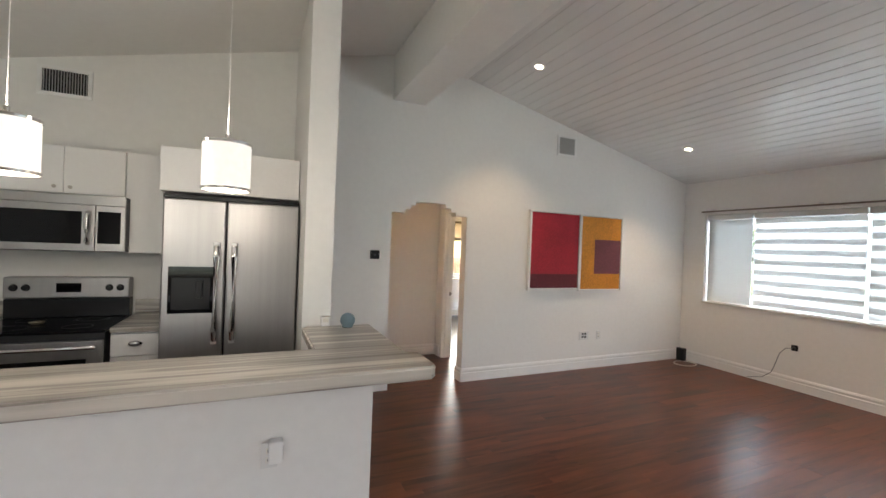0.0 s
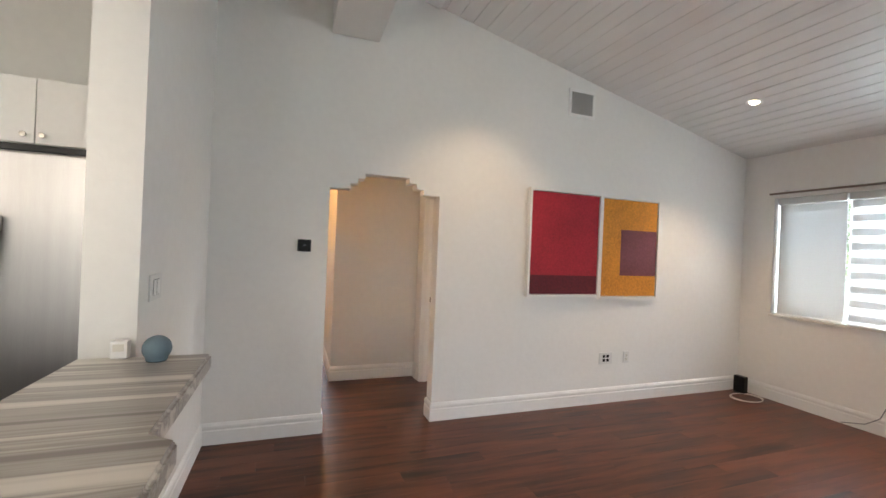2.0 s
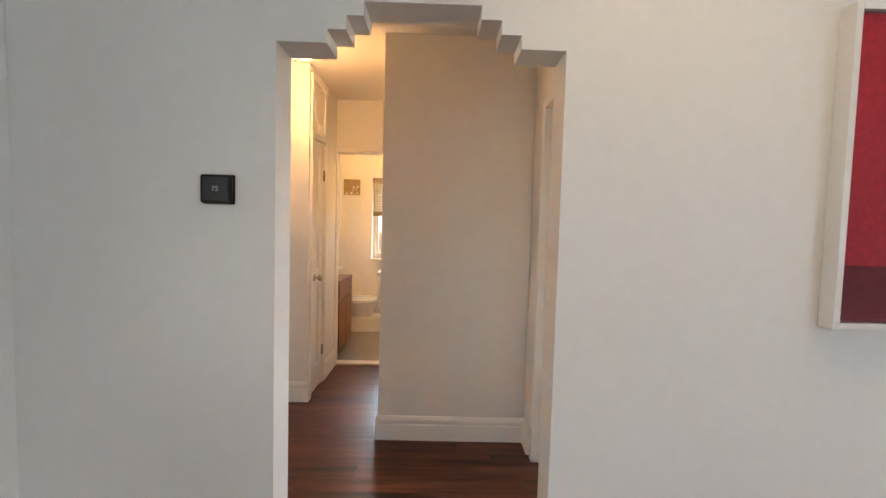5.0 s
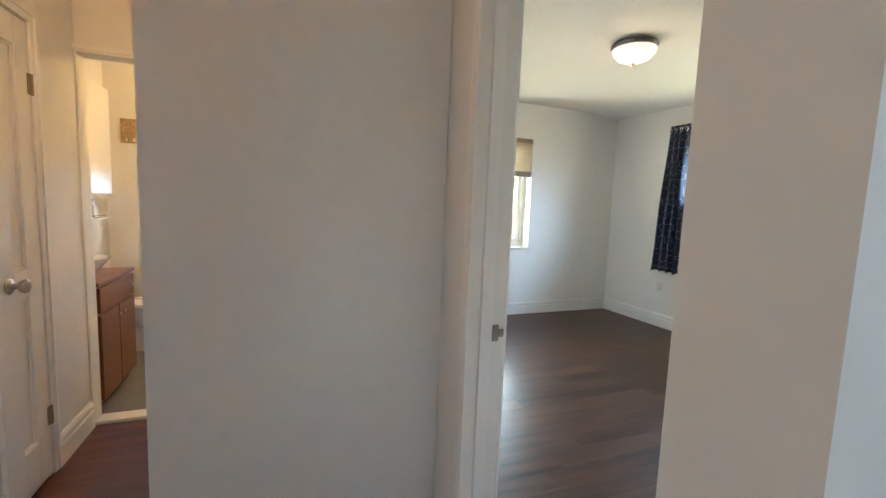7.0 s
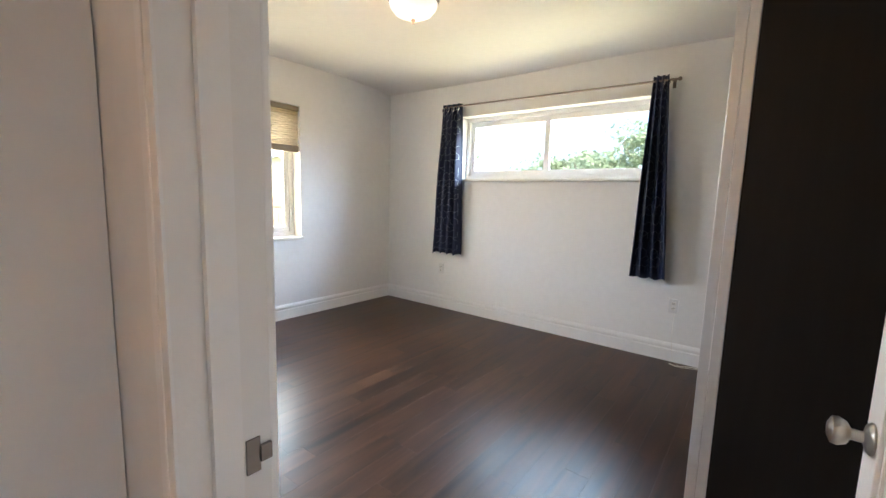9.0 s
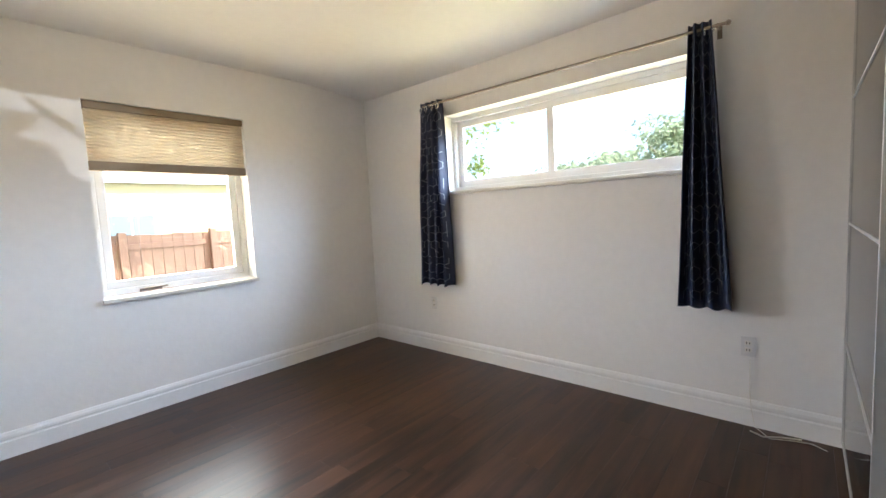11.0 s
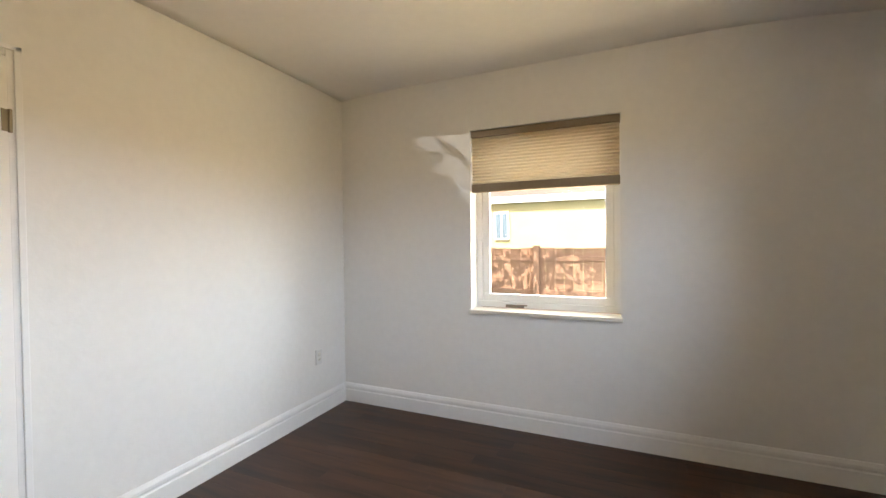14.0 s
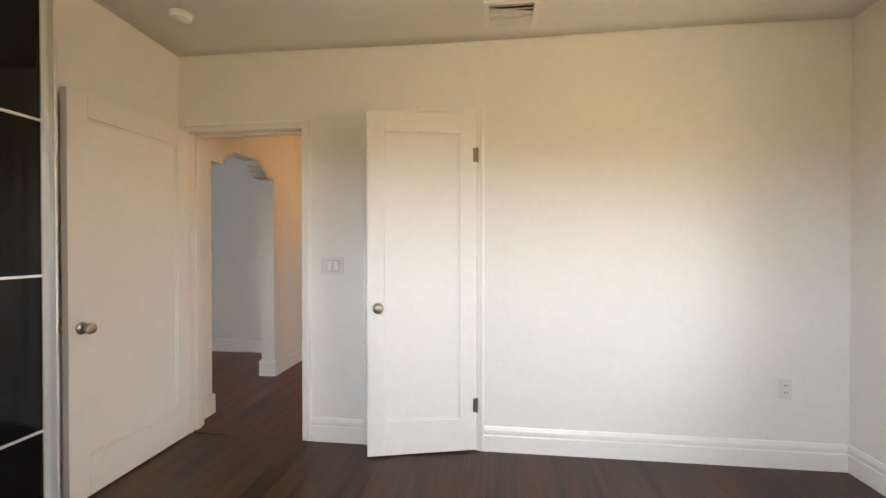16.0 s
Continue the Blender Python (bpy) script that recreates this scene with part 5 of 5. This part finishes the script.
# ---- bathroom ----
def bathroom():
    v = thing("vanity", "brown wooden bathroom vanity cabinet", "vanity", (-1.53, 3.09, 0))
    part("body", boxes((-0.26, 0.165, -0.31, 0.31, 0.06, 0.775), bevel=0.003), VANITYWOOD, v)
    part("top", boxes((-0.265, 0.185, -0.32, 0.32, 0.777, 0.80), bevel=0.004), VANITYWOOD, v)
    part("plinth", boxes((-0.26, 0.13, -0.30, 0.30, 0.0, 0.058)), DARKCASE, v)
    for a, b in ((-0.30, -0.005), (0.005, 0.30)):
        d = part("door", boxes((0.166, 0.183, a, b, 0.08, 0.60), bevel=0.003), VANITYWOOD, v)
        part("knob", lathe([(0, 0), (0.006, 0), (0.006, 0.012), (0.013, 0.018), (0, 0.026)], 14, pose(0.183, (a + b) / 2 + 0.11 * (1 if a < 0 else -1), 0.55, 0, 90, 0)), NICKEL, d, smooth=True)
    dr = part("drawer", boxes((0.166, 0.183, -0.30, 0.30, 0.615, 0.765), bevel=0.003), VANITYWOOD, v)
    part("knob", lathe([(0, 0), (0.006, 0), (0.006, 0.012), (0.014, 0.018), (0, 0.026)], 14, pose(0.183, 0.2, 0.70, 0, 90, 0)), NICKEL, dr, smooth=True)
    s = thing("vessel_sink", "clear glass vessel sink bowl on the vanity", "sink", (-1.56, 3.05, 0.801))
    part("bowl", lathe([(0, 0.0), (0.07, 0.0), (0.12, 0.03), (0.185, 0.115), (0.178, 0.117), (0.112, 0.036), (0, 0.012)], 36), SINKGLASS, s, smooth=True)
    f = thing("faucet", "chrome bathroom faucet behind the sink", "faucet", (-1.76, 3.05, 0.801))
    part("spout", tube([(0, 0, 0), (0, 0, 0.2), (0.03, 0, 0.235), (0.12, 0, 0.23), (0.14, 0, 0.21)], 0.012, 10), CHROME, f, smooth=True)
    part("lever", boxes((-0.01, 0.01, 0.02, 0.07, 0.15, 0.165), bevel=0.003), CHROME, f)
    c = thing("mirror_cabinet", "white wall cabinet above the vanity", "wall cabinet", (-1.70, 3.62, 1.32))
    part("body", boxes((-0.099, 0.08, -0.26, 0.26, 0, 0.80), bevel=0.003), CABINET, c)
    part("door", boxes((0.081, 0.098, -0.258, 0.258, 0.002, 0.798), bevel=0.003), CABINET, c)
    sh = thing("glass_shelf", "small wall shelf with a metal rail", "shelf", (-1.72, 3.75, 1.12))
    part("board", boxes((-0.079, 0.06, -0.22, 0.22, 0, 0.008), bevel=0.002), SINKGLASS, sh)
    part("rail", tube([(0.055, -0.215, 0.03), (0.058, 0.0, 0.03), (0.055, 0.215, 0.03)], 0.004, 6), CHROME, sh)
    for y, r, h, m in ((-0.12, 0.022, 0.11, DARKCASE), (0.0, 0.028, 0.07, TAN), (0.1, 0.02, 0.13, CREAM)):
        bt = thing("bottle", "small toiletry bottle on the bathroom shelf", "bottle", (-1.73, 3.75 + y, 1.1285), group="bottles on the shelf")
        part("body", lathe([(0, 0), (r, 0), (r, h * 0.7), (r * 0.4, h * 0.82), (r * 0.4, h), (0, h)], 16), m, bt, smooth=True)
        part("cap", lathe([(0, h + 0.001), (r * 0.5, h + 0.001), (r * 0.5, h + 0.018), (0, h + 0.018)], 12), BLACK, bt)
    t = thing("toilet", "white two-piece toilet with a closed lid", "toilet", (-1.36, 4.02, 0))
    part("base", prism([(-0.20, -0.10), (-0.05, -0.13), (0.30, -0.11), (0.30, 0.11), (-0.05, 0.13), (-0.20, 0.10)], 2, 0.012, 0.20), PORCELAIN, t, smooth=True)
    bw = lathe([(0, 0.16), (0.10, 0.18), (0.15, 0.26), (0.185, 0.36), (0.19, 0.385), (0, 0.385)], 32)
    bw.transform(Matrix.Diagonal((1.25, 1, 1, 1)))
    part("bowl", bw, PORCELAIN, t, smooth=True)
    for z0, z1, k in ((0.387, 0.405, "seat"), (0.407, 0.428, "lid")):
        b2 = lathe([(0, z0), (0.185, z0), (0.195, (z0 + z1) / 2), (0.185, z1), (0, z1 + 0.004)], 32)
        b2.transform(Matrix.Diagonal((1.25, 1, 1, 1)))
        part(k, b2, PORCELAIN, t, smooth=True)
    part("tank", boxes((0.24, 0.44, -0.22, 0.22, 0.39, 0.76), bevel=0.02), PORCELAIN, t, smooth=True)
    part("tank_lid", boxes((0.23, 0.45, -0.23, 0.23, 0.762, 0.79), bevel=0.01), PORCELAIN, t, smooth=True)
    p = thing("wall_picture", "small tan floral canvas on the bathroom wall", "picture", (-1.57, 4.398, 1.78))
    part("canvas", boxes((-0.11, 0.11, -0.02, 0, 0, 0.21), bevel=0.003), FLORAL, p)
    rng = random.Random(4)
    for i in range(16):
        x, z, r = rng.uniform(-0.095, 0.095), rng.uniform(0.015, 0.13), rng.uniform(0.008, 0.018)
        part("flower", lathe([(0, 0), (r, 0), (r * 0.8, 0.0012), (0, 0.0015)], 8, pose(x, -0.0202, z, 90, 0, 0)), CREAM if i % 3 else BRASS, p)


FLORAL = material("floral_canvas", (0.36, 0.26, 0.13), 0.8, vary=0.5, scale=10)
bathroom()


# ---- outside ----
ground = structure("ground", boxes((-300, 300, -300, 300, -0.75, -0.55)), GRASS, "dry lawn round the house", "ground")


def fence():
    f = thing("fence", "weathered reddish wooden privacy fence in the yard", "fence", (3.0, 8.6, -0.55))
    rng = random.Random(2)
    for i in range(96):
        x = -7 + i * 0.152
        h = 1.78 + rng.uniform(-0.012, 0.012)
        part("slat", boxes((x, x + 0.147, -0.01 + rng.uniform(-0.003, 0.003), 0.01, 0, h)), FENCEWOOD, f)
    for i in range(12):
        x = -7 + i * 1.28
        part("post", boxes((x, x + 0.10, -0.14, -0.042, 0, 1.83), bevel=0.006), FENCEWOOD, f)
    for z in (0.25, 0.98, 1.56):
        part("rail", boxes((-7, 7.6, -0.041, -0.014, z, z + 0.085), bevel=0.004), FENCEWOOD, f)


fence()


def neighbour():
    n = thing("house", "cream stucco single-storey house with a tiled roof beyond the fence", "house", (2.0, 15, -0.55))
    part("wall", boxes((-14, 13, -2.4, 5, 0, 3.12)), STUCCO, n)
    part("roof", prism([(-2.52, 3.02), (5.6, 3.02), (1.3, 4.57)], 0, -14.6, 13.6), ROOFTILE, n)
    part("fascia", boxes((-14.6, 13.6, -2.58, -2.52, 2.95, 3.12)), TRIM, n)
    for x, width, z0, z1 in ((-2.78, 0.42, 1.95, 2.72), (0.95, 1.0, 1.45, 2.25), (-6.5, 1.0, 1.45, 2.25), (8.0, 1.0, 1.45, 2.25)):
        w = part("window", boxes((x, x + width, -2.46, -2.401, z0, z1)), TRIM, n)
        mid = x + width / 2
        part("pane", boxes((x + 0.05, mid - 0.02, -2.475, -2.461, z0 + 0.05, z1 - 0.05)), DARKPANE, w)
        part("pane", boxes((mid + 0.02, x + width - 0.05, -2.475, -2.461, z0 + 0.05, z1 - 0.05)), DARKPANE, w)


neighbour()


def leaf_crown(center, spread, n, size, seed, droop=0.3, leaf=LEAF):
    """A cloud of small folded leaves with an uneven outline and gaps, as one mesh."""
    rng = random.Random(seed)
    verts, faces = [], []
    blobs = [(Vector([rng.gauss(0, 0.55) * s for s in spread]), rng.uniform(0.25, 0.55)) for _ in range(16)]
    for _ in range(n):
        c, r = rng.choice(blobs)
        d = Vector((rng.gauss(0, 1), rng.gauss(0, 1), rng.gauss(0, 1))).normalized() * r * rng.random() ** 0.4
        p = Vector(center) + c + Vector([d[k] * spread[k] for k in range(3)])
        a = Vector((rng.gauss(0, 1), rng.gauss(0, 1), rng.gauss(0, 0.6) - droop)).normalized()
        b = a.cross(Vector((rng.gauss(0, 1), rng.gauss(0, 1), rng.gauss(0, 1)))).normalized()
        s, k = size * rng.uniform(0.6, 1.4), len(verts)
        verts += [p, p + a * s * 0.5 + b * s * 0.26, p + a * s, p + a * s * 0.5 - b * s * 0.26]
        faces += [(k, k + 1, k + 2), (k, k + 2, k + 3)]
    me = bpy.data.meshes.new("crown")
    me.from_pydata([tuple(v) for v in verts], [], faces)
    me.materials.append(leaf)
    return me


def tree(x, y, height, spread, seed, n=5000, size=0.16, leaf=LEAF):
    t = thing("tree", "leafy green garden tree outside the windows", "tree", (x, y, -0.55), group="garden trees")
    rng = random.Random(seed)
    bm = bmesh.new()
    cyl(bm, (0, 0, 0), (0.1, 0.05, height * 0.6), 0.14, 0.08, 10)
    for i in range(6):
        a = rng.uniform(0, 6.28)
        cyl(bm, (0.1, 0.05, height * rng.uniform(0.4, 0.58)), (spread[0] * 0.6 * math.cos(a), spread[1] * 0.6 * math.sin(a), height * rng.uniform(0.7, 0.95)), 0.05, 0.015, 7)
    part("trunk", bm, BARK, t)
    ob = new("crown", leaf_crown((0, 0, height * 0.78), spread, n, size, seed, leaf=leaf))
    ob.parent = t
    return t


tree(9.2, 8.6, 4.9, (1.5, 1.5, 1.2), 11, 2600, 0.15, LEAFLIME)
tree(14.5, 5.4, 3.6, (1.6, 1.9, 0.9), 12, 3800, 0.2, LEAFWASHED)
tree(15.0, 3.6, 4.4, (1.2, 1.5, 1.0), 13, 2600, 0.18, LEAFWASHED)
tree(15.5, 1.2, 4.6, (1.4, 1.7, 1.1), 16, 2600, 0.18, LEAFWASHED)
# crown mostly out of view, placed to throw dappled shade on the fence
tree(-0.4, 6.9, 5.2, (3.4, 1.0, 0.75), 17, 8000, 0.12)
tree(-3.6, 7.4, 3.6, (1.6, 1.3, 1.6), 14)
tree(-5.2, 7.9, 4.0, (1.6, 1.3, 1.7), 15)
tree(7.5, -5.2, 4.6, (1.6, 2.4, 1.7), 18)


def shadow_palm(x, y, z):
    """An unseen palm added in the spot's beam to cast a frond shadow: a thin stem and fans of narrow blades."""
    t = thing("shadow_palm", "small unseen fan palm added outside the window to cast a frond shadow", "palm", (x, y, -0.55))
    part("trunk", tube([(0, 0, 0), (0.03, 0.02, 1.0), (0, 0, z + 0.55 - 0.12)], 0.03, 8), BARK, t, smooth=True)
    for k, turn in enumerate((240, 60, 150)):
        rise = z + 0.55 - 0.10 + 0.05 * k
        a = radians(turn)
        out = Vector((math.cos(a), math.sin(a), 0.25)).normalized()
        side = Vector((-math.sin(a), math.cos(a), 0))
        up = out.cross(side)
        hub = Vector((0, 0, rise)) + out * 0.06
        verts, faces = [], []
        for i in range(7):
            b = radians(-66 + 22 * i)
            d = (out * math.cos(b) + (side * 0.5 + up * 0.85) * math.sin(b)).normalized()
            w = d.cross(out.cross(side) + side * 0.4).normalized() * 0.016
            n = len(verts)
            verts += [hub, hub + d * 0.045 + w * 0.6, hub + d * 0.11, hub + d * 0.045 - w * 0.6]
            faces.append((n, n + 1, n + 2, n + 3))
        me = bpy.data.meshes.new("fan")
        me.from_pydata([tuple(v) for v in verts], [], faces)
        me.materials.append(LEAF)
        ob = new("fan", me)
        ob.parent = t
    return t


shadow_palm(5.945, 1.50, 1.925)


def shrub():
    """Unseen leaf screen that shapes the spot's wall patch: twigs with small oval leaves, thick below and open at the
    top.
    """
    t = thing("shrub", "unseen leaf screen added outside the high window to shape the light patch", "shrub", (5.76, 1.485, -0.55))
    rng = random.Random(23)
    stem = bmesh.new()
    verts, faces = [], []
    way = (Vector((5.8, 1.485, 1.9)) - PATCH_LAMP_AT).normalized()
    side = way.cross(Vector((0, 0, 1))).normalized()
    # leaf cards turned to the spot lamp; the rim cuts the patch's outline
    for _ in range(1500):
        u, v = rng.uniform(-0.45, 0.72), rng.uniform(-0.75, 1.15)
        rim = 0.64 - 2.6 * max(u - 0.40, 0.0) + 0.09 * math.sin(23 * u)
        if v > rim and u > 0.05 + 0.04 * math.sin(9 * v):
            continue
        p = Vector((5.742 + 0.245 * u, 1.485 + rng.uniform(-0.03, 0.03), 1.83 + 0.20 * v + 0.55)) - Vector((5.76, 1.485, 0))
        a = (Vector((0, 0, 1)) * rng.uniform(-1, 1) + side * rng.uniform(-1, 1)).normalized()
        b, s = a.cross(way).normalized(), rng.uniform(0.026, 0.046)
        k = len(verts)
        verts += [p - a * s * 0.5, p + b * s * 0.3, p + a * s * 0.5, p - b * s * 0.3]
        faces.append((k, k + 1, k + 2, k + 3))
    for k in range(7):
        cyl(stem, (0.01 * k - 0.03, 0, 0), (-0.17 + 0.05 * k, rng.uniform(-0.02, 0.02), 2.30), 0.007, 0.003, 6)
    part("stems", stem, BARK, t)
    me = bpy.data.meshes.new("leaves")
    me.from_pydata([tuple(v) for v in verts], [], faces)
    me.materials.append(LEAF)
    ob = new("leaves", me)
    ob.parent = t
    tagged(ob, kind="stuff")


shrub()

# ---- floors ----
def plank_floor(name, label, mat, rects, near, width=0.125, length=1.22, seed=1):
    """Boards that run along x over rectangles; those in the near stretch are single parts, the rest one mesh."""
    f = tagged(new(name), label, "floor", kind="structure")
    rng = random.Random(seed)
    rest = bmesh.new()
    meshes = {}
    count = 0
    for x0, x1, y0, y1 in rects:
        y = y0
        while y < y1 - 0.005:
            b = min(y + width, y1)
            x = x0 - rng.uniform(0, length)
            while x < x1 - 0.01:
                a, c = max(x, x0), min(x + length, x1)
                x += length
                if c - a < 0.02:
                    continue
                mx, my = (a + c) / 2, (y + b) / 2
                if near[0] < mx < near[1] and near[2] < my < near[3] and count < 290:
                    key = (round(c - a, 3), round(b - y, 3))
                    if key not in meshes:
                        meshes[key] = to_mesh("plank", chamfered(key[0], key[1]), mat)
                    ob = new("plank", meshes[key])
                    ob.location = (mx, my, 0)
                    ob.parent = f
                    count += 1
                else:
                    piece(rest, a, c, y, b)
            y = b
    if len(rest.verts):
        ob = part("planks", rest, mat, f)
        tagged(ob, kind="stuff")
    else:
        rest.free()
    return f


def piece(bm, a, c, y, b, g=0.0002, top=0.0, drop=0.0003):
    lo = [bm.verts.new(p) for p in ((a + g, y + g, top - drop), (c - g, y + g, top - drop), (c - g, b - g, top - drop), (a + g, b - g, top - drop))]
    e = 0.0010
    hi = [bm.verts.new(p) for p in ((a + g + e, y + g + e, top), (c - g - e, y + g + e, top), (c - g - e, b - g - e, top), (a + g + e, b - g - e, top))]
    dn = [bm.verts.new((v.co.x, v.co.y, -0.012)) for v in lo]
    bm.faces.new(hi)
    for i in range(4):
        j = (i + 1) % 4
        bm.faces.new((lo[i], lo[j], hi[j], hi[i]))
        bm.faces.new((dn[i], dn[j], lo[j], lo[i]))


def chamfered(w, d):
    bm = bmesh.new()
    piece(bm, -w / 2, w / 2, -d / 2, d / 2)
    return bm


structure("subfloor", boxes((ROOM_W - 0.2, XB + 0.24, ROOM_S - 0.2, YN + 0.24, -0.54, -0.0135)), SUB, "dark subfloor under the boards", "floor")
plank_floor("floor_living", "glossy red-brown wood plank floor", FLOOR_RED,
            [(ROOM_W, XE, ROOM_S, 0.0), (-0.895, 0.0, 0.0, 0.10), (-1.81, HALL_E + 0.06, 0.10, YF), (-1.81, -0.735, YF, 1.80), (-1.36, -0.735, 1.80, 2.645)], (-1.7, 2.2, -2.3, 2.6))
plank_floor("floor_bedroom", "dark brown wood plank floor", FLOOR_DARK, [(HALL_E + 0.06, XW, DOOR_Y0, DOOR_Y1), (XW, XB, 0.10, YN)], (0.3, 3.97, 0.5, 4.3), seed=2)
plank_floor("floor_far_room", "dark brown wood plank floor in the far room", FLOOR_DARK, [(-1.95, -1.81, 0.95, 1.725), (-5.0, -1.95, 0.10, 4.20)], (-4, -1.9, 1, 4.2), seed=3)
bt = structure("floor_bath", boxes((-1.80, HALL_E, 2.745, 4.40, -0.012, 0.001)), TILE, "grey tiled bathroom floor", "floor")
